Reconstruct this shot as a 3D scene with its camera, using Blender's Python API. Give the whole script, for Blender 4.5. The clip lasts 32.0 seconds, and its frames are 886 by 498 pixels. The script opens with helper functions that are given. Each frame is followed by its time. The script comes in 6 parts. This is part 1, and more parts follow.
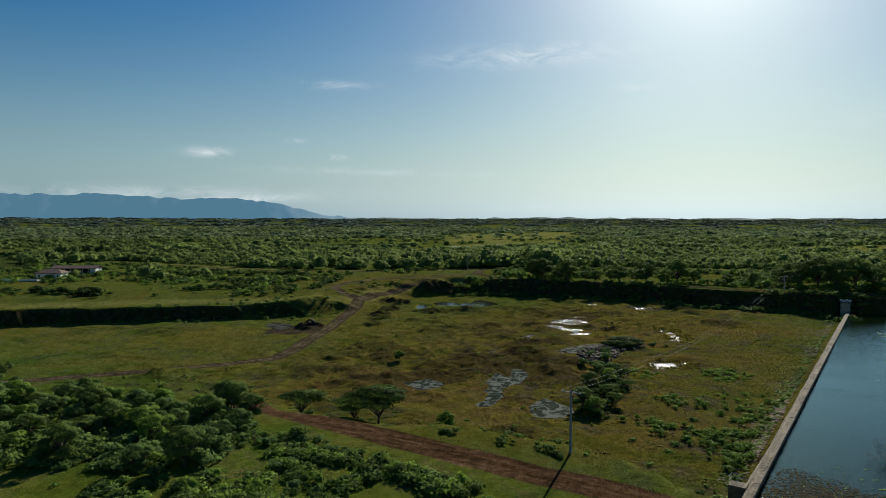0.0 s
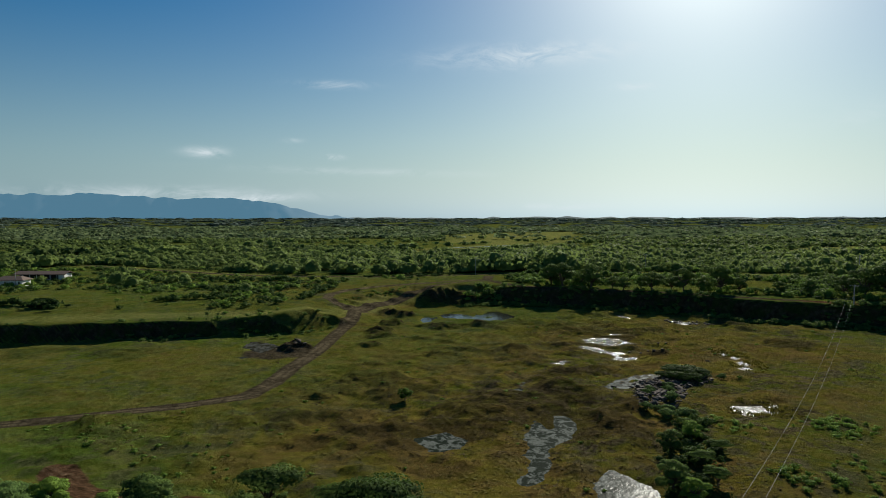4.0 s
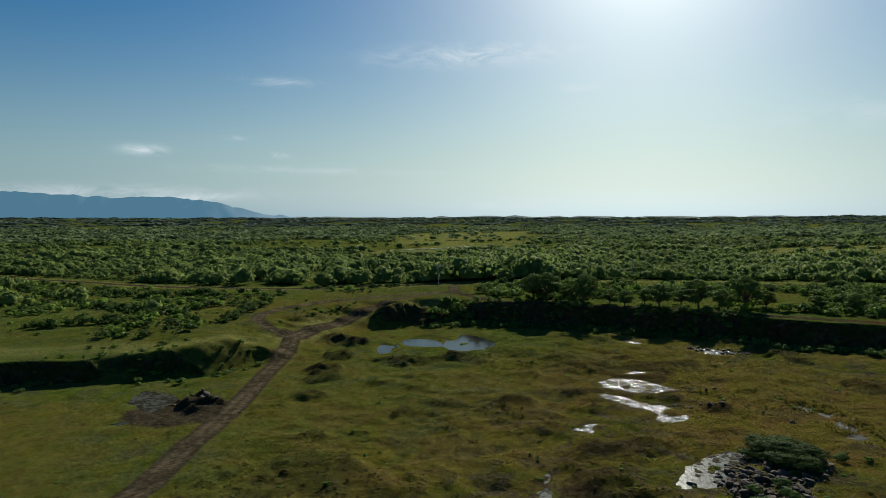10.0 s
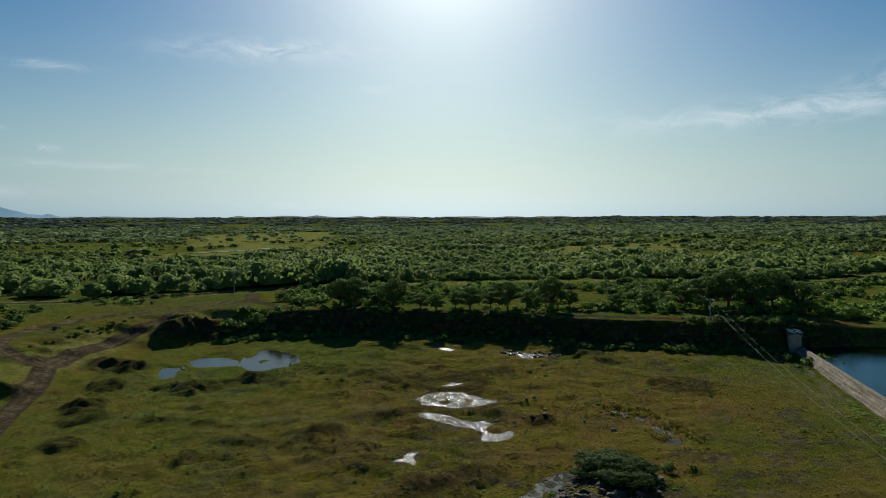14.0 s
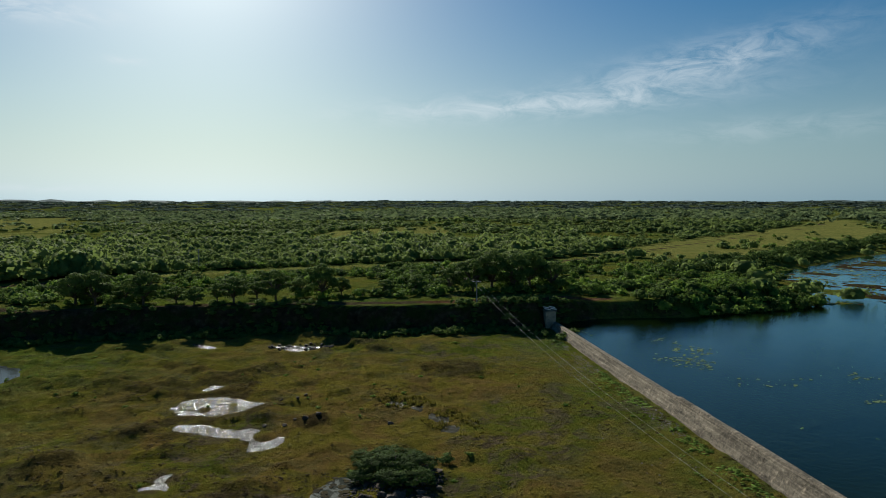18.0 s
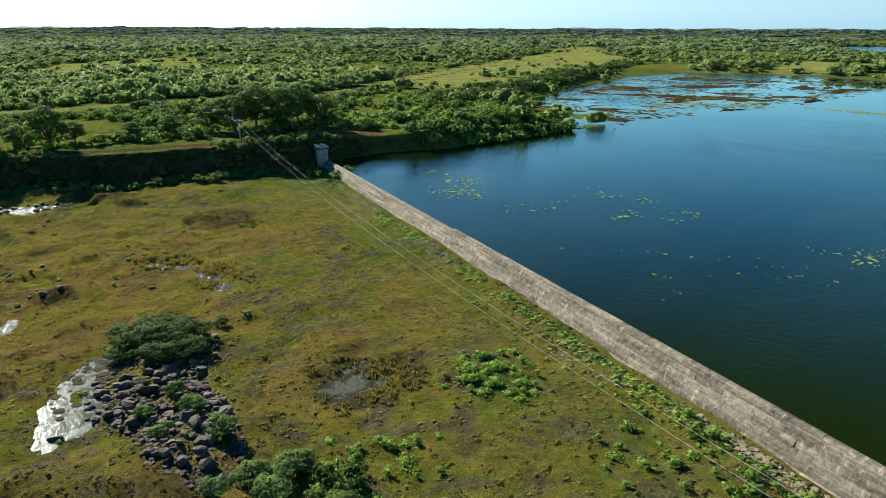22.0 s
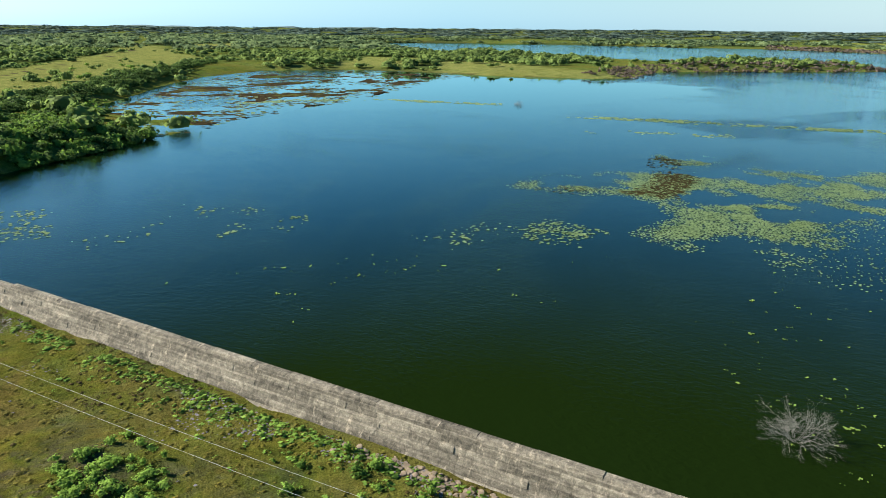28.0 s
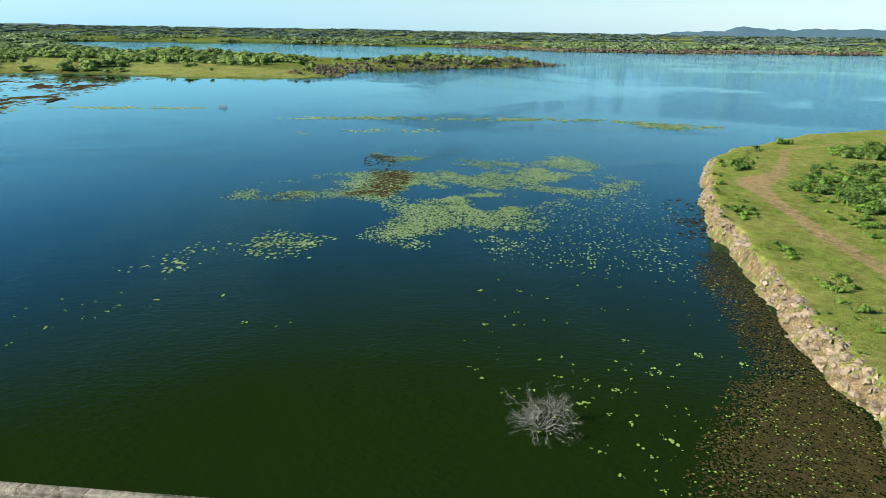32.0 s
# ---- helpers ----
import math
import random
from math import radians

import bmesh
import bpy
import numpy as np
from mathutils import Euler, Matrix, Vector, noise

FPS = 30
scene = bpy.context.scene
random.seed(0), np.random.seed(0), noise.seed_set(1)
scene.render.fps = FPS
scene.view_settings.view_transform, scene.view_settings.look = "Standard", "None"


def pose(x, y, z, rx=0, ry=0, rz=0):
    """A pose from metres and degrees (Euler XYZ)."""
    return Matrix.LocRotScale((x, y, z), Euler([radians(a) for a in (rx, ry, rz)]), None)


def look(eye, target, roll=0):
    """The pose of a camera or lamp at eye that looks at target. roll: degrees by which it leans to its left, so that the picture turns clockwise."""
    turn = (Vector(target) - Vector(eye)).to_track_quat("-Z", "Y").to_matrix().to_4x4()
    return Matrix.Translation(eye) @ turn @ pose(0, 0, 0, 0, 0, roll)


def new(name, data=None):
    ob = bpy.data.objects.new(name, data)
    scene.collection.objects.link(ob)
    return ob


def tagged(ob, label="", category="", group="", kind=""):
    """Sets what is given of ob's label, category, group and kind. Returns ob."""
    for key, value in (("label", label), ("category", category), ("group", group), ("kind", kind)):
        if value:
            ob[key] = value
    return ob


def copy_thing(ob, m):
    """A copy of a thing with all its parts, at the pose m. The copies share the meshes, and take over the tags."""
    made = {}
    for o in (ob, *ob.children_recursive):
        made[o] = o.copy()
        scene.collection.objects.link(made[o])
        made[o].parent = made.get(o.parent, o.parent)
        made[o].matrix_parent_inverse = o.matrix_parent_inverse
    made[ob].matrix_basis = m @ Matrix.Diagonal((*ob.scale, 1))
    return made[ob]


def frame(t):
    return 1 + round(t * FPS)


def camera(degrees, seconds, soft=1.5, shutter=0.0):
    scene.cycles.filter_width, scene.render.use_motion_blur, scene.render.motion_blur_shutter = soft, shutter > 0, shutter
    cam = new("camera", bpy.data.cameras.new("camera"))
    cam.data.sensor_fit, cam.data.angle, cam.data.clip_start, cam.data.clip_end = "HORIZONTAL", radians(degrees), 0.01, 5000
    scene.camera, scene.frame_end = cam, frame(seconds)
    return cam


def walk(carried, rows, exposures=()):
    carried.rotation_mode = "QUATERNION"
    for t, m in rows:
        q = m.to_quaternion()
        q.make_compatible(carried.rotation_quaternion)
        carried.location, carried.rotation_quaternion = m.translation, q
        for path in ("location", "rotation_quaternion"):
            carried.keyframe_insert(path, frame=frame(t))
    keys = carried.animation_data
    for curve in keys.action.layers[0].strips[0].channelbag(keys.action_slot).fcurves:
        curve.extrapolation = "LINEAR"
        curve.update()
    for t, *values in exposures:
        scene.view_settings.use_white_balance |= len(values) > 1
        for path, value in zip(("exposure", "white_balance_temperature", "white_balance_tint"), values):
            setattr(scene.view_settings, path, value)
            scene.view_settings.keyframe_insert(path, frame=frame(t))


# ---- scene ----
cam = camera(66.9, 32.0, soft=0.6, shutter=0.15)
METRES, EYE, TILT, LEAN, TURN = 132.0, 31.8, -0.6, -1.45, 34.2
ROWS = [
    (0.0, 0.0, 0.0, 0.0, -0.05, -1.98, 1.32),
    (0.5, -0.0033, 0.0336, 0.0007, -0.07, -1.98, 1.33),
    (1.0, -0.0068, 0.0671, 0.0014, -0.1, -2.0, 1.34),
    (1.5, -0.0102, 0.1006, 0.002, -0.13, -2.0, 1.35),
    (2.0, -0.0136, 0.1336, 0.0028, -0.16, -2.01, 1.36),
    (2.5, -0.0172, 0.167, 0.0034, -0.19, -2.01, 1.39),
    (3.0, -0.0207, 0.2003, 0.004, -0.2, -2.02, 1.41),
    (3.5, -0.0243, 0.2334, 0.0043, -0.22, -2.02, 1.42),
    (5.5, -0.0386, 0.366, 0.007, -0.29, -2.05, 1.49),
    (6.0, -0.0422, 0.3995, 0.0076, -0.3, -2.04, 1.48),
    (6.5, -0.0456, 0.4328, 0.0089, -0.32, -2.06, 1.51),
    (7.0, -0.0491, 0.4661, 0.0094, -0.32, -2.05, 1.51),
    (7.5, -0.0522, 0.4998, 0.0098, -0.34, -2.05, 1.52),
    (8.0, -0.0544, 0.5317, 0.0108, -0.69, -2.08, 1.54),
    (8.5, -0.0561, 0.5631, 0.0112, -1.41, -2.11, 1.55),
    (9.0, -0.0574, 0.5938, 0.0113, -2.24, -2.13, 1.53),
    (9.5, -0.0574, 0.6231, 0.012, -3.25, -2.19, 1.56),
    (10.0, -0.0571, 0.6514, 0.0126, -4.77, -2.21, 1.56),
    (10.5, -0.0557, 0.6766, 0.0131, -6.37, -2.26, 1.55),
    (11.0, -0.0541, 0.6969, 0.0137, -8.62, -2.32, 1.55),
    (11.5, -0.0525, 0.713, 0.0138, -10.95, -2.39, 1.57),
    (12.0, -0.0506, 0.7273, 0.0139, -13.29, -2.44, 1.57),
    (12.5, -0.0486, 0.7392, 0.0143, -15.31, -2.5, 1.57),
    (13.0, -0.0464, 0.7497, 0.0143, -17.29, -2.55, 1.61),
    (13.5, -0.0441, 0.7584, 0.015, -19.34, -2.6, 1.58),
    (15.5, -0.0316, 0.7882, 0.0158, -28.86, -2.91, 1.66),
    (16.0, -0.0283, 0.794, 0.0161, -31.36, -3.0, 1.61),
    (16.5, -0.0245, 0.8003, 0.0163, -33.85, -3.09, 1.58),
    (17.0, -0.0203, 0.8069, 0.0159, -36.32, -3.16, 1.54),
    (17.5, -0.0167, 0.8128, 0.016, -38.72, -3.23, 1.44),
    (18.0, -0.0126, 0.818, 0.0152, -41.11, -4.5, 1.42),
    (18.5, -0.0085, 0.8223, 0.0156, -43.54, -7.24, 1.42),
    (19.0, -0.0042, 0.8273, 0.0148, -45.99, -9.94, 1.34),
    (19.5, 0.0003, 0.8317, 0.0145, -48.45, -12.65, 1.3),
    (20.0, 0.0041, 0.8358, 0.0146, -50.93, -15.35, 1.23),
    (20.5, 0.0096, 0.8396, 0.0147, -53.36, -18.03, 1.22),
    (21.0, 0.0151, 0.844, 0.0149, -55.77, -18.99, 1.16),
    (21.5, 0.0202, 0.8476, 0.015, -58.16, -19.05, 1.09),
    (22.0, 0.0258, 0.8514, 0.0146, -60.59, -19.09, 1.04),
    (22.5, 0.0312, 0.8547, 0.0146, -63.06, -19.14, 0.97),
    (23.0, 0.0366, 0.8578, 0.0145, -65.58, -19.18, 0.88),
    (23.5, 0.0423, 0.8608, 0.0143, -68.13, -19.23, 0.82),
    (24.0, 0.0483, 0.8635, 0.0141, -70.67, -19.27, 0.76),
    (24.5, 0.0542, 0.8659, 0.0138, -73.22, -19.32, 0.71),
    (26.5, 0.0791, 0.8719, 0.0128, -84.35, -19.5, 0.46),
    (27.0, 0.0852, 0.8724, 0.0126, -87.84, -19.54, 0.35),
    (27.5, 0.091, 0.8731, 0.0126, -91.28, -19.55, 0.19),
    (28.0, 0.0968, 0.8733, 0.0124, -94.66, -19.58, 0.02),
    (28.5, 0.1025, 0.873, 0.0122, -98.07, -19.6, -0.12),
    (29.0, 0.108, 0.8723, 0.0123, -101.5, -19.61, -0.27),
    (29.5, 0.1135, 0.8715, 0.0122, -104.96, -19.61, -0.42),
    (30.0, 0.1188, 0.8703, 0.0121, -108.3, -19.58, -0.56),
    (30.5, 0.124, 0.8687, 0.0119, -111.54, -19.56, -0.69),
    (31.0, 0.129, 0.867, 0.0119, -114.44, -19.54, -0.8),
    (31.5, 0.1338, 0.8652, 0.0118, -117.04, -19.52, -0.93),
    (32.0, 0.1384, 0.8632, 0.0116, -118.71, -19.49, -1.0),
]

EXPOSURES = [(0.0, 0.49, 6400, 10), (18.0, 0.45, 6300, 10), (19.0, 0.72, 6300, 10), (20.0, 1.14, 6250, 9), (21.0, 1.66, 6200, 9), (24.0, 1.78, 6300, 9), (28.0, 1.84, 6200, 9), (32.0, 1.92, 6050, 7)]
walk(cam, [(t, pose(0, 0, EYE, TILT, LEAN, TURN) @ pose(METRES * x, METRES * y, METRES * z, 90 + pitch, roll, yaw)) for t, x, y, z, yaw, pitch, roll in ROWS], EXPOSURES)

# ---- sky and sun ----
SUN_ELEVATION, SUN_AZIMUTH = 27.0, 12.5      # degrees; azimuth counter-clockwise from +y
SKY_STRENGTH, SUN_STRENGTH = 0.043, 4.5


def nd(tree, kind, **settings):
    """A node with its settings; keys that start with 'in_' set inputs by number."""
    n = tree.nodes.new(kind)
    for key, value in settings.items():
        if key == "operation":
            n.operation = value
        elif key == "blend_type":
            n.blend_type = value
        elif key == "data_type":
            n.data_type = value
        elif key == "attribute_name":
            n.attribute_name = value
    return n


def mth(tree, op, a, b=None, clamp=False):
    n = nd(tree, "ShaderNodeMath", operation=op)
    n.use_clamp = clamp
    for k, v in enumerate((a, b)):
        if v is None:
            continue
        if isinstance(v, (int, float)):
            n.inputs[k].default_value = v
        else:
            tree.links.new(v, n.inputs[k])
    return n.outputs[0]


def mixc(tree, fac, a, b, blend="MIX"):
    n = nd(tree, "ShaderNodeMix", data_type="RGBA")
    n.blend_type = blend
    for socket, v in ((n.inputs[0], fac), (n.inputs[6], a), (n.inputs[7], b)):
        if isinstance(v, (int, float)):
            socket.default_value = v
        elif isinstance(v, tuple):
            socket.default_value = (*v, 1.0)
        else:
            tree.links.new(v, socket)
    return n.outputs[2]


def noise_tex(tree, vector, scale, detail=4.0, rough=0.55, distortion=0.0):
    n = nd(tree, "ShaderNodeTexNoise")
    n.inputs["Scale"].default_value = scale
    n.inputs["Detail"].default_value = detail
    n.inputs["Roughness"].default_value = rough
    n.inputs["Distortion"].default_value = distortion
    if vector is not None:
        tree.links.new(vector, n.inputs["Vector"])
    return n.outputs["Fac"]


def ramp(tree, fac, *stops):
    n = nd(tree, "ShaderNodeValToRGB")
    els = n.color_ramp.elements
    while len(els) < len(stops):
        els.new(0.5)
    for e, (p, c) in zip(els, stops):
        e.position = p
        e.color = (*c, 1.0) if isinstance(c, tuple) else (c, c, c, 1.0)
    tree.links.new(fac, n.inputs[0])
    return n.outputs[0]


sun_way = Vector((-math.sin(radians(SUN_AZIMUTH)) * math.cos(radians(SUN_ELEVATION)), math.cos(radians(SUN_AZIMUTH)) * math.cos(radians(SUN_ELEVATION)), math.sin(radians(SUN_ELEVATION))))
world = bpy.data.worlds.new("world")
scene.world = world
world.use_nodes = True
wt = world.node_tree
wt.nodes.clear()
sky = nd(wt, "ShaderNodeTexSky")
sky.sky_type, sky.sun_disc = "NISHITA", False
sky.sun_elevation, sky.sun_rotation = radians(SUN_ELEVATION), radians(-SUN_AZIMUTH)
sky.altitude, sky.air_density, sky.dust_density, sky.ozone_density = 50, 1.0, 0.6, 1.6
tc = nd(wt, "ShaderNodeTexCoord")
sep = nd(wt, "ShaderNodeSeparateXYZ")
wt.links.new(tc.outputs["Generated"], sep.inputs[0])
az = mth(wt, "MULTIPLY", mth(wt, "ARCTAN2", mth(wt, "MULTIPLY", sep.outputs[0], -1.0), sep.outputs[1]), 57.2958)
el = mth(wt, "MULTIPLY", mth(wt, "ARCSINE", sep.outputs[2]), 57.2958)
comb = nd(wt, "ShaderNodeCombineXYZ")
wt.links.new(mth(wt, "MULTIPLY", az, 0.35), comb.inputs[0])
wt.links.new(el, comb.inputs[1])
wisp = noise_tex(wt, comb.outputs[0], 0.8, 8.0, 0.66, 0.7)
wisp = mth(wt, "MULTIPLY", mth(wt, "SUBTRACT", wisp, 0.38), 4.0, clamp=True)
# cirrus streaks: azimuth, elevation, half length, half height (degrees), slope, weight
STREAKS = [(26, 13.4, 7, 0.8, -0.03, 0.8), (43, 11.0, 2.5, 0.3, 0.0, 0.5), (18.1, 10.6, 1.6, 0.3, 0.0, 0.6),
           (-14, 8.0, 14, 1.0, -0.045, 0.55), (-27.5, 10.7, 8, 1.5, -0.16, 0.55), (-33, 5.6, 9, 0.9, -0.03, 0.2),
           (53.4, 5.3, 1.4, 0.36, 0.0, 0.75), (43.3, 5.1, 0.8, 0.2, 0.0, 0.8), (46.6, 6.4, 0.8, 0.2, 0.0, 0.35),
           (57, 1.9, 9, 0.55, 0.0, 0.55), (50.5, 1.5, 3.2, 0.3, -0.05, 0.9), (40, 3.9, 9, 0.3, 0.02, 0.25),
           (24, 1.0, 4, 0.3, 0, 0.4)]
cover = None
for a0, e0, la, le, slope, weight in STREAKS:
    da = mth(wt, "SUBTRACT", az, a0)
    de = mth(wt, "SUBTRACT", mth(wt, "SUBTRACT", el, e0), mth(wt, "MULTIPLY", da, slope))
    q = mth(wt, "ADD", mth(wt, "POWER", mth(wt, "ABSOLUTE", mth(wt, "DIVIDE", da, la)), 2.0), mth(wt, "POWER", mth(wt, "ABSOLUTE", mth(wt, "DIVIDE", de, le)), 2.0))
    fall = mth(wt, "MULTIPLY", mth(wt, "POWER", 2.718, mth(wt, "MULTIPLY", q, -1.0)), weight)
    cover = fall if cover is None else mth(wt, "ADD", cover, fall)
cover = mth(wt, "MULTIPLY", cover, wisp, clamp=True)
vivid = nd(wt, "ShaderNodeHueSaturation")
low2 = mth(wt, "POWER", 2.718, mth(wt, "DIVIDE", mth(wt, "MAXIMUM", el, 0.0), -8.0))
wt.links.new(mth(wt, "SUBTRACT", 1.85, mth(wt, "MULTIPLY", low2, 1.2)), vivid.inputs["Saturation"])
vivid.inputs["Fac"].default_value = 1.0
wt.links.new(sky.outputs[0], vivid.inputs["Color"])
clear = mixc(wt, 1.0, vivid.outputs[0], (0.80, 0.96, 0.98), "MULTIPLY")
grey = nd(wt, "ShaderNodeRGBToBW")
wt.links.new(sky.outputs[0], grey.inputs[0])
dot = nd(wt, "ShaderNodeVectorMath", operation="DOT_PRODUCT")
wt.links.new(tc.outputs["Generated"], dot.inputs[0])
dot.inputs[1].default_value = sun_way
off_sun = mth(wt, "MULTIPLY", mth(wt, "ARCCOSINE", dot.outputs["Value"]), 57.2958)
sunward = mth(wt, "POWER", 2.718, mth(wt, "MULTIPLY", mth(wt, "POWER", mth(wt, "DIVIDE", off_sun, 44.0), 2.0), -1.0))
behind = mth(wt, "DIVIDE", mth(wt, "SUBTRACT", off_sun, 75.0), 40.0, clamp=True)
even = mth(wt, "ADD", mth(wt, "MULTIPLY", grey.outputs[0], 0.5), 3.4)
haze = mixc(wt, 1.0, even, mixc(wt, sunward, mixc(wt, behind, (0.52, 0.90, 1.10), (0.82, 1.0, 0.99)), (0.92, 1.05, 1.05)), "MULTIPLY")
low = mth(wt, "POWER", 2.718, mth(wt, "DIVIDE", mth(wt, "MAXIMUM", el, 0.0), -7.5))
clear = mixc(wt, mth(wt, "MULTIPLY", low, 0.95), clear, haze)
aureole = mth(wt, "MULTIPLY", mth(wt, "POWER", 2.718, mth(wt, "DIVIDE", off_sun, -4.8)), 30.0)
clear = mixc(wt, 1.0, clear, mixc(wt, 1.0, (1.0, 1.0, 0.96), aureole, "MULTIPLY"), "ADD")
cloudy = mixc(wt, mth(wt, "MULTIPLY", cover, 0.95), clear, (12.5, 13.6, 14.0))
bg = nd(wt, "ShaderNodeBackground")
wt.links.new(cloudy, bg.inputs[0])
bg.inputs[1].default_value = SKY_STRENGTH
wo = nd(wt, "ShaderNodeOutputWorld")
wt.links.new(bg.outputs[0], wo.inputs[0])

sun = new("sun", bpy.data.lights.new("sun", "SUN"))
sun.data.energy, sun.data.angle, sun.data.color = SUN_STRENGTH, radians(0.55), (1.0, 0.94, 0.80)
sun.matrix_world = look(sun_way * 300, (0, 0, 0))

WATER = 1.2                       # level of the lake

# ---- materials ----


def material(name, build):
    m = bpy.data.materials.new(name)
    m.use_nodes = True
    t = m.node_tree
    t.nodes.clear()
    out = nd(t, "ShaderNodeOutputMaterial")
    bsdf = nd(t, "ShaderNodeBsdfPrincipled")
    t.links.new(bsdf.outputs[0], out.inputs[0])
    co = nd(t, "ShaderNodeTexCoord").outputs["Object"]
    build(t, bsdf, co)
    return m


def put(t, bsdf, name, v):
    if isinstance(v, (int, float)):
        bsdf.inputs[name].default_value = v
    elif isinstance(v, tuple):
        bsdf.inputs[name].default_value = (*v, 1.0)
    else:
        t.links.new(v, bsdf.inputs[name])


def bump(t, bsdf, h, strength, distance):
    b = nd(t, "ShaderNodeBump")
    b.inputs["Strength"].default_value = strength
    b.inputs["Distance"].default_value = distance
    t.links.new(h, b.inputs["Height"])
    t.links.new(b.outputs[0], bsdf.inputs["Normal"])


def attr(t, name):
    return nd(t, "ShaderNodeAttribute", attribute_name=name).outputs["Fac"]


def build_ground(t, b, co):
    big = noise_tex(t, co, 0.022, 5, 0.6, 0.8)
    mid = noise_tex(t, co, 0.10, 7, 0.68, 0.8)
    patch = noise_tex(t, co, 0.18, 8, 0.70, 0.6)
    fine = noise_tex(t, co, 1.1, 7, 0.75)
    tiny = noise_tex(t, co, 6.5, 4, 0.8)
    straw = ramp(t, mid, (0.34, (0.090, 0.088, 0.018)), (0.45, (0.134, 0.116, 0.024)), (0.56, (0.136, 0.096, 0.034)), (0.68, (0.086, 0.074, 0.026)))
    sward = ramp(t, mid, (0.32, (0.050, 0.068, 0.014)), (0.46, (0.092, 0.106, 0.019)), (0.58, (0.126, 0.110, 0.025)), (0.72, (0.062, 0.078, 0.016)))
    moss = mixc(t, ramp(t, mth(t, "ADD", big, mth(t, "MULTIPLY", mth(t, "SUBTRACT", patch, 0.5), 0.5)), (0.47, 0.0), (0.58, 1.0)), straw, sward)
    soil = ramp(t, fine, (0.3, (0.036, 0.028, 0.023)), (0.5, (0.082, 0.064, 0.052)), (0.72, (0.142, 0.110, 0.088)))
    f_soil = mth(t, "MULTIPLY", ramp(t, patch, (0.48, 0.0), (0.58, 0.95)), ramp(t, big, (0.43, 0.12), (0.56, 0.9)))
    heath = ramp(t, fine, (0.3, (0.020, 0.017, 0.010)), (0.55, (0.058, 0.045, 0.022)), (0.75, (0.095, 0.075, 0.026)))
    f_heath = ramp(t, mth(t, "ADD", attr(t, "heath"), mth(t, "MULTIPLY", mth(t, "SUBTRACT", patch, 0.5), 1.2)), (0.38, 0.0), (0.66, 0.72))
    plain = mixc(t, f_heath, mixc(t, f_soil, moss, soil), heath)
    green = ramp(t, mid, (0.3, (0.038, 0.076, 0.016)), (0.5, (0.082, 0.126, 0.024)), (0.7, (0.126, 0.142, 0.034)))
    green = mixc(t, mth(t, "MULTIPLY", f_soil, 0.55), green, soil)
    green = mixc(t, ramp(t, patch, (0.40, 0.5), (0.50, 0.0)), green, (0.040, 0.080, 0.010))
    f_green = mth(t, "MULTIPLY", attr(t, "lush"), ramp(t, mth(t, "ADD", mth(t, "MULTIPLY", big, 0.5), mth(t, "MULTIPLY", patch, 0.5)), (0.40, 0.35), (0.58, 1.0)))
    c = mixc(t, f_green, plain, green)
    lime = ramp(t, mid, (0.3, (0.080, 0.135, 0.018)), (0.5, (0.135, 0.185, 0.028)), (0.7, (0.190, 0.190, 0.048)))
    lime = mixc(t, ramp(t, patch, (0.50, 0.0), (0.62, 0.75)), lime, (0.185, 0.142, 0.066))
    c = mixc(t, mth(t, "MULTIPLY", attr(t, "bank"), ramp(t, patch, (0.38, 0.65), (0.55, 1.0))), c, lime)
    dry = ramp(t, fine, (0.3, (0.140, 0.158, 0.048)), (0.7, (0.250, 0.240, 0.092)))
    c = mixc(t, mth(t, "MULTIPLY", attr(t, "dry"), ramp(t, mid, (0.35, 0.4), (0.6, 1.0))), c, dry)
    wood = ramp(t, fine, (0.3, (0.034, 0.048, 0.016)), (0.7, (0.066, 0.090, 0.030)))
    c = mixc(t, attr(t, "woods"), c, wood)
    dirt = ramp(t, fine, (0.25, (0.026, 0.021, 0.015)), (0.5, (0.062, 0.051, 0.037)), (0.75, (0.125, 0.102, 0.074)))
    c = mixc(t, ramp(t, mth(t, "ADD", attr(t, "track"), mth(t, "MULTIPLY", mth(t, "SUBTRACT", fine, 0.5), 0.7)), (0.35, 0.0), (0.6, 1.0)), c, dirt)
    c = mixc(t, mth(t, "MULTIPLY", attr(t, "rut"), ramp(t, noise_tex(t, co, 0.16, 5, 0.7), (0.42, 0.0), (0.55, 0.9))), c, (0.165, 0.135, 0.095))
    lanes = nd(t, "ShaderNodeMapping")
    lanes.inputs["Scale"].default_value = (0.07, 1.0, 1.0)
    lanes.inputs["Rotation"].default_value = (0, 0, radians(5))
    t.links.new(co, lanes.inputs["Vector"])
    f_red = mth(t, "ADD", mth(t, "MULTIPLY", fine, 0.45), mth(t, "MULTIPLY", noise_tex(t, lanes.outputs[0], 0.9, 6, 0.7, 0.3), 0.55))
    red = ramp(t, f_red, (0.36, (0.026, 0.019, 0.014)), (0.46, (0.074, 0.044, 0.028)), (0.54, (0.118, 0.070, 0.044)), (0.64, (0.19, 0.130, 0.090)))
    red = mixc(t, mth(t, "MULTIPLY", attr(t, "pale"), 0.9), red, (0.29, 0.195, 0.125))
    c = mixc(t, ramp(t, mth(t, "ADD", attr(t, "red"), mth(t, "MULTIPLY", mth(t, "SUBTRACT", fine, 0.5), 0.7)), (0.35, 0.0), (0.6, 1.0)), c, red)
